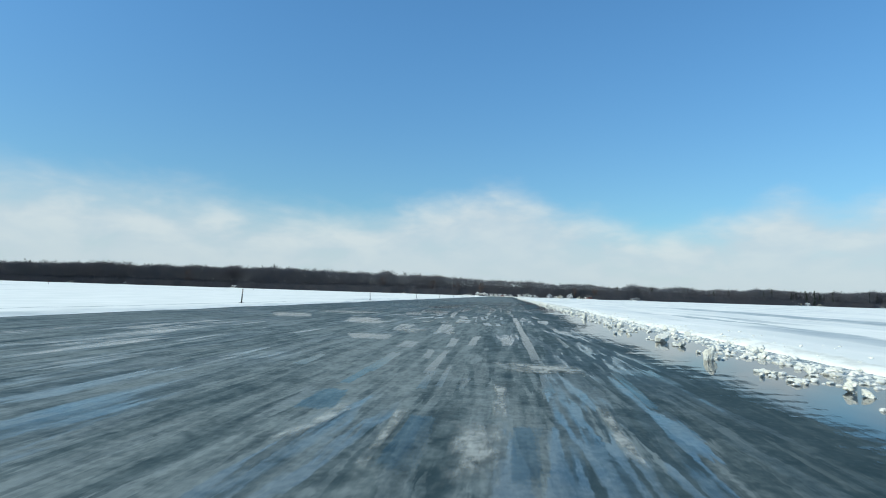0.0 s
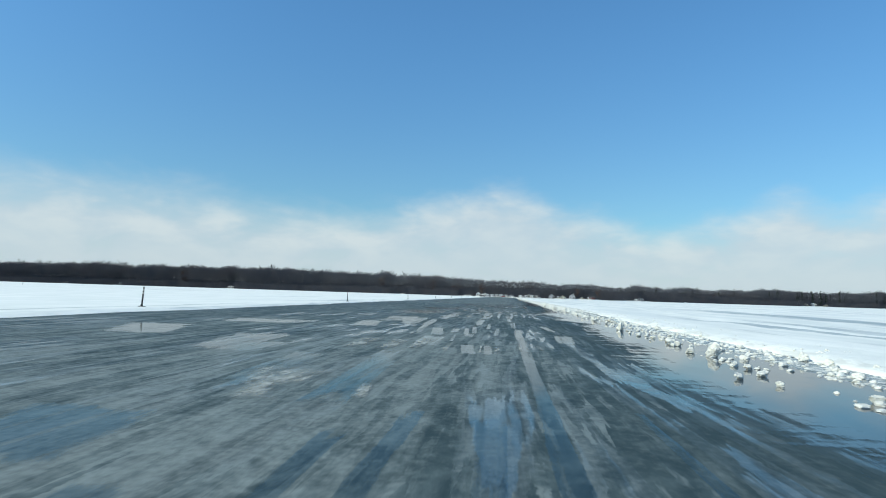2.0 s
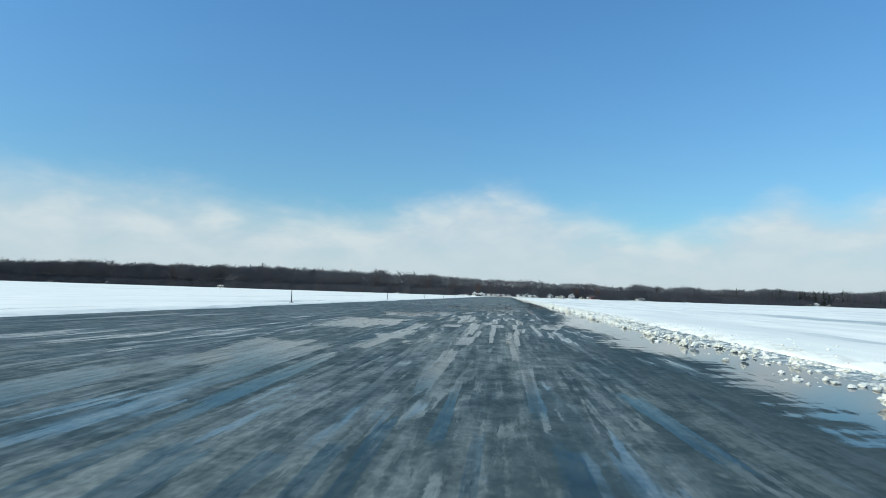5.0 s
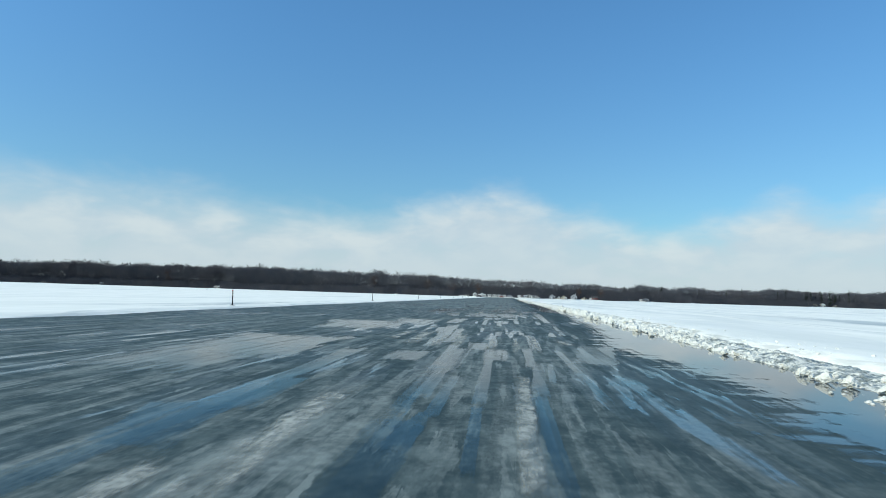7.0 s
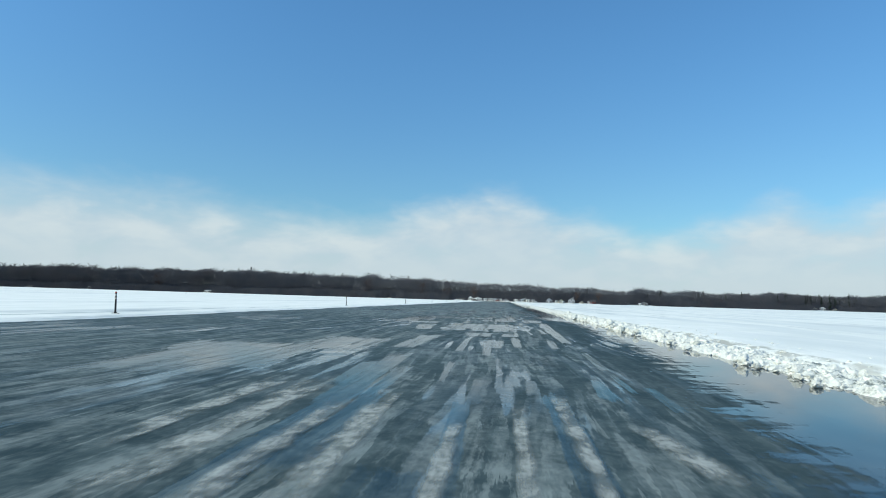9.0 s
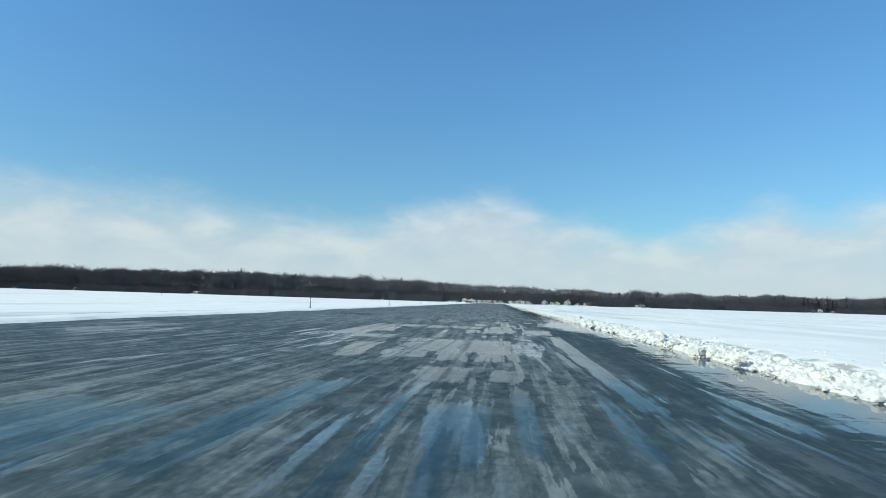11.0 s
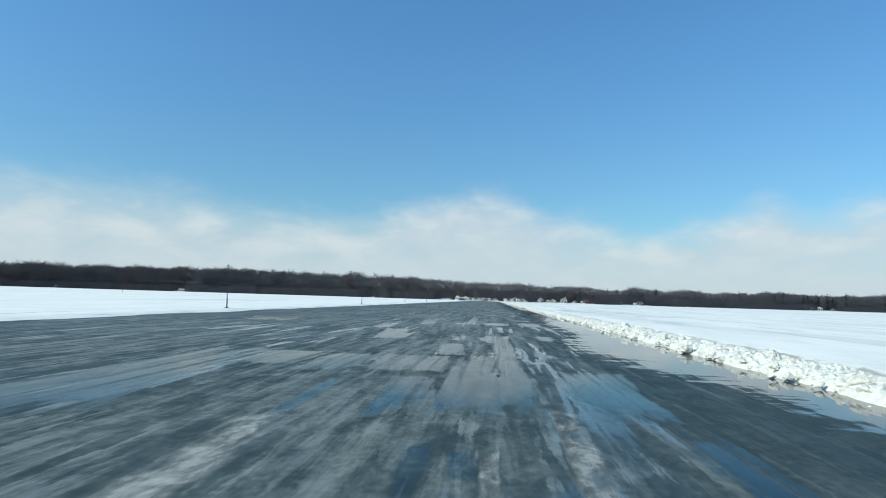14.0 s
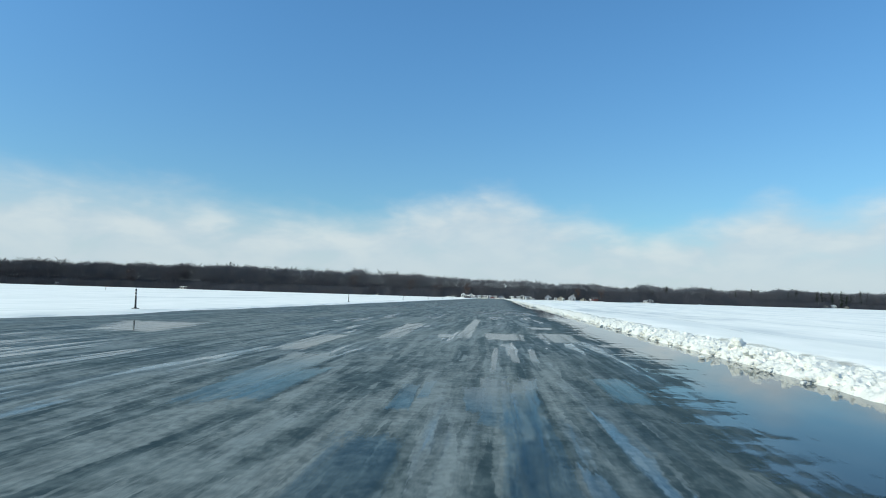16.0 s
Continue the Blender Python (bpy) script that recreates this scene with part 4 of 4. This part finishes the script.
film(-0.92, 16.9, 0.22, -0.96, 20.3, 0.24)
film(0.02, 17.0, 0.22, -0.07, 20.0, 0.33)
film(1.67, 17.6, 0.16, 1.66, 21.0, 0.10)
film(-3.78, 17.9, 1.17, -4.47, 19.9, 1.43)
film(-2.27, 21.0, 0.35, -2.63, 27.7, 0.46)
film(-2.06, 21.3, 0.43, -2.40, 25.9, 0.50)
film(-3.82, 22.3, 0.54, -4.12, 26.5, 0.74)
film(-5.80, 26.7, 1.19, -6.20, 29.0, 1.63)
film(-6.53, 27.2, 1.24, -7.14, 31.5, 1.64)
film(-0.35, 28.0, 0.23, -0.47, 30.6, 0.21)
film(-0.81, 28.1, 0.36, -1.03, 30.5, 0.36)
film(0.55, 29.0, 0.17, 0.57, 31.4, 0.17)
film(-2.13, 30.3, 0.70, -2.21, 33.4, 0.67)
film(-10.34, 30.6, 1.88, -12.44, 34.8, 2.29)
film(0.52, 31.2, 0.10, 0.54, 33.4, 0.09)
film(-1.54, 31.9, 0.11, -1.72, 34.8, 0.08)
film(1.80, 32.7, 0.49, 2.01, 35.9, 0.67)
film(0.47, 34.0, 0.23, 0.44, 38.7, 0.27)
film(-1.23, 34.1, 0.27, -1.22, 35.4, 0.31)
film(-2.24, 34.7, 0.43, -2.77, 38.5, 0.50)
film(-0.32, 34.9, 0.17, -0.34, 39.3, 0.12)
film(-1.35, 35.4, 0.15, -1.58, 39.0, 0.20)
film(-3.05, 35.7, 0.25, -3.56, 41.4, 0.29)
film(-1.09, 36.0, 0.16, -1.33, 40.0, 0.18)
film(-1.85, 36.2, 0.27, -1.94, 38.4, 0.25)
film(-10.19, 38.3, 3.17, -9.96, 40.9, 4.08)
film(-5.65, 38.4, 1.06, -6.46, 43.1, 0.91)
film(1.82, 39.0, 0.21, 1.61, 42.5, 0.34)
film(-0.72, 39.4, 0.17, -0.80, 43.1, 0.12)
film(-3.46, 40.5, 0.42, -3.79, 46.7, 0.38)
film(0.30, 40.8, 0.23, 0.30, 45.2, 0.23)
film(-4.36, 41.6, 0.73, -4.90, 48.0, 1.17)
film(-1.27, 42.4, 0.27, -1.39, 48.4, 0.42)
film(-5.40, 43.8, 1.36, -5.95, 49.7, 1.62)
film(0.14, 46.7, 0.20, 0.07, 55.9, 0.37)
film(-3.53, 48.1, 0.50, -3.62, 54.8, 0.43)
film(-1.26, 50.3, 0.47, -1.33, 53.2, 0.59)
film(0.23, 50.7, 0.16, 0.25, 55.3, 0.19)
film(-0.49, 51.5, 0.12, -0.57, 54.5, 0.15)
film(-3.31, 51.7, 0.83, -3.89, 53.7, 1.02)
film(-1.19, 52.3, 0.31, -1.09, 54.0, 0.18)
film(-1.42, 53.4, 0.25, -1.61, 63.8, 0.27)
film(-3.23, 53.6, 0.43, -3.43, 56.4, 0.43)
film(-1.04, 53.6, 0.22, -1.06, 57.2, 0.18)
film(-0.55, 54.6, 0.19, -0.59, 60.0, 0.20)
film(-1.32, 55.1, 0.25, -1.37, 58.8, 0.26)
film(1.14, 55.6, 0.16, 1.05, 62.9, 0.18)
film(-3.60, 55.7, 0.41, -3.81, 61.4, 0.52)
film(0.25, 55.7, 0.27, 0.45, 59.6, 0.22)
film(-6.50, 56.7, 2.27, -6.40, 64.9, 3.60)
film(0.51, 56.9, 0.14, 0.69, 59.7, 0.10)
film(-1.41, 58.0, 0.56, -1.32, 62.8, 0.53)
film(0.27, 59.2, 0.22, 0.31, 63.0, 0.23)
film(-5.53, 59.3, 2.40, -6.38, 64.8, 2.48)
film(-2.42, 59.6, 0.75, -2.39, 61.5, 0.91)
film(-0.43, 60.1, 0.51, -0.46, 62.8, 0.56)
film(1.57, 60.2, 0.98, 2.39, 65.0, 0.99)
film(-0.38, 61.3, 0.52, -0.40, 62.6, 0.46)
film(-0.96, 62.7, 0.52, -1.01, 64.8, 0.53)
film(-0.55, 63.3, 0.29, -0.68, 68.0, 0.21)
film(0.54, 63.4, 0.32, 0.60, 68.9, 0.34)
film(-2.16, 63.7, 0.43, -2.59, 74.3, 0.52)
film(-1.84, 64.8, 0.36, -1.91, 69.3, 0.33)
film(2.12, 68.3, 0.21, 2.22, 70.4, 0.19)
film(-0.54, 68.4, 0.20, -0.46, 70.6, 0.30)
film(-1.94, 68.8, 0.26, -2.06, 72.0, 0.33)
film(1.38, 69.1, 0.33, 1.47, 71.4, 0.13)
film(0.31, 69.2, 0.22, 0.35, 70.9, 0.19)
film(-2.67, 69.6, 0.33, -2.89, 72.8, 0.34)
film(1.85, 69.8, 0.12, 1.90, 72.2, 0.14)
film(-6.18, 70.0, 2.25, -6.82, 76.4, 3.48)
film(-1.14, 70.3, 0.12, -1.22, 73.3, 0.14)
film(-5.46, 71.2, 1.63, -6.23, 75.1, 2.73)
film(1.90, 73.0, 0.22, 2.02, 77.1, 0.19)
film(-0.54, 75.3, 0.21, -0.58, 78.4, 0.27)
film(-4.65, 75.5, 1.97, -4.71, 80.1, 2.01)
film(-1.28, 76.6, 0.22, -1.33, 81.6, 0.17)
film(-2.87, 77.1, 0.60, -2.70, 82.8, 0.77)
film(-0.46, 77.9, 0.52, -0.42, 81.0, 0.64)
film(0.28, 78.3, 0.27, 0.28, 82.7, 0.30)
film(1.37, 78.7, 0.26, 1.47, 82.2, 0.23)
film(1.87, 79.9, 0.32, 2.18, 97.5, 0.56)
film(-1.05, 83.4, 1.01, -1.09, 85.7, 1.08)
film(0.11, 83.7, 0.66, 0.10, 85.5, 0.58)
film(0.40, 84.0, 0.17, 0.36, 87.3, 0.10)
film(1.92, 85.0, 0.24, 1.92, 89.7, 0.37)
film(1.02, 85.8, 0.09, 0.90, 89.3, 0.12)
film(1.56, 86.6, 0.28, 1.57, 90.8, 0.13)
film(-1.08, 87.2, 0.62, -1.37, 90.2, 1.03)
film(-0.23, 87.3, 0.71, -0.18, 90.7, 0.70)
film(0.32, 87.5, 0.30, 0.31, 90.9, 0.33)
film(-3.60, 87.6, 0.67, -3.94, 90.9, 0.85)
film(-2.18, 87.7, 0.98, -2.57, 89.7, 1.38)
film(-3.84, 89.2, 0.80, -4.04, 92.4, 0.87)
film(-1.11, 89.4, 2.96, -1.49, 94.9, 3.93)
film(1.91, 93.2, 0.31, 2.11, 97.8, 0.30)
film(-4.50, 95.0, 1.37, -4.68, 96.9, 1.67)
film(2.12, 95.7, 0.35, 2.10, 98.8, 0.23)
film(-5.97, 96.1, 1.56, -5.79, 106.8, 1.44)
film(-0.56, 96.8, 0.14, -0.59, 98.3, 0.27)
film(-0.17, 97.3, 0.23, -0.20, 98.1, 0.27)
film(-2.33, 98.7, 0.27, -2.42, 102.4, 0.21)
film(-4.92, 99.6, 1.00, -5.77, 103.3, 1.51)
film(-1.19, 99.8, 0.36, -1.32, 102.9, 0.44)
film(-0.23, 100.1, 0.84, -0.34, 105.0, 0.89)
film(1.72, 100.2, 0.99, 1.85, 104.5, 1.30)
film(-1.12, 100.3, 0.69, -1.22, 103.3, 0.70)
film(-0.02, 100.7, 1.30, 0.09, 103.6, 1.48)
film(0.47, 100.9, 0.55, 0.38, 115.1, 0.45)
film(1.75, 101.0, 1.09, 1.61, 104.3, 0.92)
film(-0.27, 103.4, 0.77, -0.10, 107.8, 0.67)
film(-2.99, 103.8, 1.04, -3.24, 106.9, 1.04)
film(-1.50, 104.1, 1.44, -1.74, 106.2, 1.80)
film(0.24, 104.3, 0.24, 0.31, 113.1, 0.41)
film(-1.54, 104.3, 1.18, -1.74, 107.2, 1.63)
film(-4.46, 104.5, 1.35, -4.34, 107.2, 1.55)
film(0.25, 106.9, 0.22, 0.36, 109.6, 0.25)
film(-0.92, 107.9, 0.71, -1.15, 111.4, 0.70)
film(0.32, 109.9, 0.30, 0.35, 111.8, 0.29)
film(0.34, 112.0, 0.34, 0.49, 116.2, 0.43)
film(0.06, 112.5, 0.40, 0.04, 116.0, 0.48)
film(-1.11, 113.2, 0.28, -1.24, 115.2, 0.28)
film(-3.47, 113.2, 0.81, -3.88, 119.0, 1.16)
film(-0.23, 113.2, 0.22, -0.30, 115.0, 0.33)
film(-3.02, 113.4, 0.46, -3.17, 116.7, 0.60)
film(-0.92, 114.1, 0.15, -0.99, 115.6, 0.17)
film(1.94, 114.2, 0.64, 1.92, 116.8, 0.65)
film(-0.03, 117.3, 0.13, 0.00, 122.7, 0.13)
film(0.85, 119.0, 0.18, 0.90, 122.1, 0.18)
film(0.45, 119.2, 0.19, 0.39, 122.9, 0.18)
film(-4.79, 120.1, 0.78, -5.15, 125.5, 0.91)
film(-11.10, 124.0, 1.91, -13.20, 129.3, 3.67)
film(-3.27, 124.8, 0.74, -3.83, 135.0, 0.93)
film(2.12, 125.7, 1.17, 2.06, 130.4, 1.41)
film(0.27, 125.9, 1.31, 0.21, 129.2, 1.54)
film(-1.08, 126.2, 0.51, -1.18, 142.0, 0.41)
film(-1.61, 126.2, 0.51, -1.77, 127.8, 0.54)
film(1.94, 133.6, 0.86, 1.91, 135.5, 1.21)

streak(-0.21, 4.6, 0.44, -0.28, 6.5, 0.59)
streak(-1.09, 4.8, 0.12, -1.16, 7.0, 0.18)
streak(1.08, 5.3, 0.18, 1.20, 7.8, 0.17)
streak(-2.04, 5.4, 0.23, -1.78, 7.2, 0.31)
streak(-0.05, 7.1, 0.20, -0.08, 9.5, 0.23)
streak(0.72, 11.3, 1.52, 0.82, 12.5, 1.41)
streak(0.87, 11.5, 1.63, 0.35, 12.7, 1.67)
streak(-2.89, 20.9, 0.72, -3.52, 22.2, 0.46)
streak(-1.76, 21.3, 0.27, -1.94, 22.5, 0.20)
streak(-3.37, 21.8, 0.82, -3.51, 23.9, 1.67)
streak(-0.55, 28.1, 0.08, -0.63, 30.4, 0.08)
streak(-0.15, 28.1, 0.18, -0.19, 30.1, 0.17)
streak(-1.44, 28.2, 0.22, -1.47, 30.5, 0.21)
streak(-2.85, 28.5, 0.56, -2.98, 31.5, 0.60)
streak(-3.66, 28.7, 0.62, -3.94, 31.7, 0.81)
streak(-2.23, 28.9, 0.41, -2.25, 32.2, 0.59)
streak(0.41, 29.2, 0.10, 0.38, 31.4, 0.08)
streak(0.97, 29.6, 0.13, 0.89, 30.8, 0.13)
streak(-2.82, 30.3, 0.12, -3.05, 31.0, 0.13)
streak(-3.08, 33.9, 0.17, -3.28, 35.6, 0.20)
streak(-2.68, 49.9, 0.55, -2.81, 51.3, 0.40)
streak(-2.23, 50.2, 0.46, -2.47, 54.7, 0.57)
streak(-0.01, 50.6, 0.25, 0.05, 56.7, 0.29)
streak(0.57, 62.1, 0.17, 0.64, 68.1, 0.27)
streak(0.06, 62.6, 0.21, 0.06, 67.6, 0.19)
streak(-0.60, 62.7, 0.29, -0.64, 66.9, 0.18)
streak(-2.15, 63.6, 0.36, -2.18, 67.4, 0.36)
streak(-2.80, 63.7, 0.54, -3.04, 68.9, 0.62)
streak(-1.54, 63.9, 0.37, -1.74, 68.4, 0.40)
streak(1.73, 64.9, 0.44, 1.31, 66.8, 0.36)
streak(-3.63, 65.2, 0.36, -3.63, 69.3, 0.52)
streak(0.08, 92.1, 0.19, 0.04, 97.6, 0.20)
streak(0.78, 92.1, 0.41, 0.92, 99.4, 0.36)
streak(-2.64, 93.1, 0.49, -2.51, 95.0, 0.92)
streak(-2.21, 95.1, 0.62, -2.41, 99.3, 0.68)
streak(-0.33, 106.9, 0.17, -0.42, 109.0, 0.17)
streak(0.01, 106.9, 0.23, 0.03, 109.3, 0.27)
streak(0.65, 107.0, 0.28, 0.69, 107.8, 0.26)
streak(1.35, 107.2, 0.54, 1.47, 108.6, 0.41)
streak(-1.27, 107.3, 0.13, -1.30, 108.5, 0.10)
streak(0.70, 108.2, 0.15, 0.66, 109.6, 0.16)
streak(2.18, 108.5, 0.16, 2.23, 110.4, 0.08)

# ---- ridge of ploughed snow lumps ----
def lump_points(r, fine, detail):
    """An uneven, faceted lump about 1 across that sits on z = 0."""
    bm = bmesh.new()
    bmesh.ops.create_icosphere(bm, subdivisions=detail, radius=0.5)
    off = Vector((r.uniform(-50, 50), r.uniform(-50, 50), r.uniform(-50, 50)))
    cuts = [(Vector((r.gauss(0, 1), r.gauss(0, 1), r.gauss(0, 1))).normalized(), r.uniform(0.24, 0.40)) for i in range(9)]
    for v in bm.verts:
        p = v.co.copy()
        v.co *= 1 + 0.34 * noise.noise(p * 2.2 + off) + 0.22 * noise.noise(p * 4.5 + off)
        for d, at in cuts:
            k = v.co.dot(d)
            if k > at:
                v.co -= d * (k - at) * 0.85
        if fine:
            v.co *= 1 + 0.22 * noise.noise(p * 9 + off) + 0.16 * noise.noise(p * 19 + off) + 0.08 * noise.noise(p * 37 + off)
        v.co.z *= 0.8
        v.co.z = max(v.co.z + 0.28, 0.0)
    return bm


def lump_mesh(name, r, fine):
    me = bpy.data.meshes.new(name)
    bm = lump_points(r, fine, 3)
    bm.to_mesh(me)
    bm.free()
    me.materials.append(LUMP)
    return me


r = random.Random(21)
fine_lumps = [lump_mesh("snow_lump", r, True) for i in range(12)]


def lump(x, y, size, tall=1.0, z=0.0):
    ob = new("snow_lump", fine_lumps[r.randrange(12)])
    ob.matrix_world = Matrix.LocRotScale((x, y, z - 0.02 * size), Euler((r.uniform(-0.15, 0.15), r.uniform(-0.15, 0.15), r.uniform(0, 6.28))), (size * r.uniform(0.9, 1.2), size * r.uniform(0.8, 1.0), size * tall))
    tagged(ob, "rounded white lump of ploughed snow and ice" if size > 0.3 else "small white lump of ploughed snow", "snow lump", "lumps of the ploughed ridge")


def ridge(y):
    """How full the ridge is: scattered lumps at first, then a closed bank."""
    t = min(max((y - 44) / 28, 0.0), 1.0)
    return 0.25 + 0.75 * t * t * (3 - 2 * t)


def low(y):
    """The bank is flatter where it begins."""
    t = min(max((y - 68) / 34, 0.0), 1.0)
    return 0.36 + 0.5 * t * t * (3 - 2 * t)


# the lumps that stand out
for row in ((4.97, 16.5, 0.22), (5.41, 10.7, 0.28), (5.39, 10.2, 0.21), (4.72, 12.4, 0.13), (5.08, 12.7, 0.17), (4.20, 25.3, 0.19), (6.42, 13.3, 0.30), (5.92, 13.2, 0.27), (6.19, 17.0, 0.24), (7.05, 18.6, 0.29), (5.21, 21.9, 0.34), (5.27, 23.0, 0.24), (5.20, 20.4, 0.17), (5.22, 19.7, 0.26)):
    lump(*row)
for row in ((5.21, 30.3, 0.24), (5.11, 42.8, 0.28), (5.17, 34.2, 0.26), (5.55, 34.3, 0.09), (5.19, 33.3, 0.28), (5.20, 36.8, 0.21), (5.32, 35.0, 0.26), (5.39, 58.6, 0.27), (5.48, 59.7, 0.30), (5.48, 58.0, 0.27), (5.45, 64.0, 0.24), (5.45, 75.5, 0.34), (6.64, 76.6, 0.40), (6.82, 75.1, 0.25)):
    lump(*row)
for row in ((5.75, 73.4, 0.33), (5.29, 71.6, 0.24), (6.62, 72.7, 0.32), (5.47, 91.1, 0.48), (6.81, 94.8, 0.46), (5.82, 90.8, 0.45), (7.07, 99.2, 0.47), (6.63, 96.1, 0.44), (5.83, 119.3, 0.19), (6.14, 116.9, 0.36), (7.04, 118.7, 0.36), (5.87, 120.4, 0.39), (5.5, 111.0, 0.42), (5.5, 119.4, 0.36)):
    lump(*row)
for row in ((5.20, 30.0, 0.19), (5.41, 32.7, 0.17), (4.87, 27.6, 0.16), (5.01, 27.1, 0.19), (4.81, 25.9, 0.20), (4.57, 24.5, 0.14), (5.65, 29.1, 0.17)):
    lump(*row)
count = 0
while count < 165:
    y = r.uniform(7, 138)
    full = ridge(y)
    if r.random() > 0.35 + 0.65 * full:
        continue
    if full < 0.6:
        x = r.choice((r.gauss(5.05, 0.18), r.gauss(6.7, 0.3), r.gauss(6.95, 0.2)))
        if x < 5.9 and n2(0, y, 0.45, 31.0) < -0.05:
            continue
        size = r.choice((0.10, 0.13, 0.17, 0.26)) * r.uniform(0.8, 1.3)
        lift = 0.0
    else:
        if r.random() > 0.45:
            continue
        x = 6.25 + 0.68 * r.uniform(-1, 1)
        size = (0.12 + 0.32 * r.random() ** 2.2) * (0.3 + 0.75 * low(y))
        lift = 0.15 * low(y) * full * max(0.0, 1 - abs(x - 6.3) / 1.0)
    lump(x, y, size, r.uniform(0.75, 1.1), lift)
    count += 1

for i in range(60):  # broken pieces where the bank begins
    lump(min(max(r.gauss(6.0, 0.45), 5.3), 7.1), r.uniform(46, 80), 0.10 + 0.20 * r.random() ** 1.5, r.uniform(0.8, 1.2), 0.02)
for i in range(50):  # pieces on the crest of the closed bank
    y = r.uniform(80, 138)
    x = 6.15 + 0.55 * r.uniform(-1, 1)
    lump(x, y, 0.16 + 0.26 * r.random() ** 1.5, r.uniform(0.8, 1.3), 0.17 * low(y))

lump(5.18, 29.9, 0.36, 1.35)
lump(4.71, 15.4, 0.27, 2.1)
lump(5.02, 21.4, 0.52, 0.9)
lump(5.01, 42.2, 0.30, 1.9)

# crumbs and the rest of the ridge, past counting
protos = []
for i in range(14):
    bm = lump_points(r, False, 2 if i < 9 else 1)
    bm.verts.ensure_lookup_table()
    protos.append((np.array([tuple(v.co) for v in bm.verts]), np.array([[v.index for v in f.verts] for f in bm.faces])))
    bm.free()
vs, fs, at = [], [], 0


def crumb(x, y, z, size, tall):
    global at
    p, t = protos[r.randrange(9) if y < 115 else 9 + r.randrange(5)]
    a = r.uniform(0, 6.28)
    c, s = math.cos(a), math.sin(a)
    vs.append(np.stack([x + size * (p[:, 0] * c - p[:, 1] * s), y + size * (p[:, 0] * s + p[:, 1] * c), z + size * tall * p[:, 2]], 1))
    fs.append(t + at)
    at += len(p)


for i in range(200):  # a spill of crushed ice on the road
    a, d = r.uniform(0, 6.28), math.sqrt(r.random())
    crumb(0.98 + 1.0 * d * math.cos(a), 11.9 + 0.75 * d * math.sin(a), -0.003, 0.006 + 0.016 * r.random() ** 3, 0.45)
for i in range(13000):
    y = 4 + 196 * (i / 13000) ** 1.1
    full = ridge(y)
    if full < 0.6:
        if r.random() > 0.78:
            continue
        x = r.choice((r.gauss(6.95, 0.22), r.gauss(6.8, 0.3), r.gauss(6.5, 0.45), r.gauss(6.5, 0.4), r.gauss(5.15, 0.2), r.uniform(5.6, 7.2)))
        if x < 6.0 and n2(0, y, 0.45, 31.0) < 0.0:
            continue
        size, tall = 0.03 + 0.19 * r.random() ** 2.4, r.uniform(0.6, 1.0)
    else:
        x = r.choice((r.uniform(5.55, 7.25), r.gauss(6.3, 0.4), r.gauss(6.1, 0.3)))
        size, tall = (0.03 + 0.20 * r.random() ** 3) * (0.75 + 0.5 * full) * (0.25 + 0.8 * low(y)), r.uniform(0.7, 1.1)
    x = min(max(x, 4.6), 7.6)
    lift = 0.24 * low(y) * max(full - 0.25, 0) * max(0.0, 1 - abs(x - 6.3) / 1.0)
    crumb(x, y + r.uniform(-0.3, 0.3), lift - 0.02, size, tall)
for i in range(700):  # pieces thrown on to the snow behind the ridge
    y = 5 + 95 * r.random()
    u = 0.3 + 2.2 * r.random() ** 2
    x, y, z = right_point(u, y)
    crumb(x, y, z - 0.015, 0.03 + 0.10 * r.random() ** 3, r.uniform(0.6, 1.0))
for i in range(2600):
    y = 200 + 400 * (i / 2600) ** 1.3
    x = min(max(r.gauss(6.4, 0.6), 5.0), 7.7)
    crumb(x, y, 0.0, r.uniform(0.25, 0.6), r.uniform(0.7, 1.1))
me = bpy.data.meshes.new("snow_rubble")
me.from_pydata(np.concatenate(vs).tolist(), [], np.concatenate(fs).tolist())
me.materials.append(LUMP)
tagged(new("snow_rubble", me), "white rubble of crushed snow and ice along the road", "snow rubble", kind="stuff")


def slush_point(u, y):
    f = ridge(y)
    crest = math.sin(math.pi * u) ** 0.8
    h = (0.03 + 0.30 * low(y) * (f - 0.25)) * crest
    x = 5.5 + 1.95 * u + 0.25 * n2(u, y, 0.6, 12.0) * (1 - u)
    if f < 0.6:
        x += 0.6 * (1 - u)
    foot = max(0.0, 1 - 8 * min(u, 1 - u))
    tumble = 0.10 * n2(x, y, 1.7, 3.0) + 0.11 * (0.25 - abs(n2(x, y, 3.6, 7.0))) + 0.09 * (0.22 - abs(n2(x, y, 7.5, 5.0))) + 0.05 * n2(x, y, 14.0, 6.0)
    return (x, y, h - 0.002 - 0.12 * foot + tumble * (0.12 + f * f) * (1 - foot))


slush = sheet("slush_bank", [i / 26 for i in range(27)], [-30 + 0.5 * i for i in range(66)] + [3 + 0.085 * i for i in range(1880)] + [163 + 2.5 * i for i in range(160)], slush_point, SLUSH)
slush.data.polygons.foreach_set("use_smooth", [False] * len(slush.data.polygons))
tagged(slush, "grey wet slush bank under the ploughed snow lumps", "slush", kind="structure")
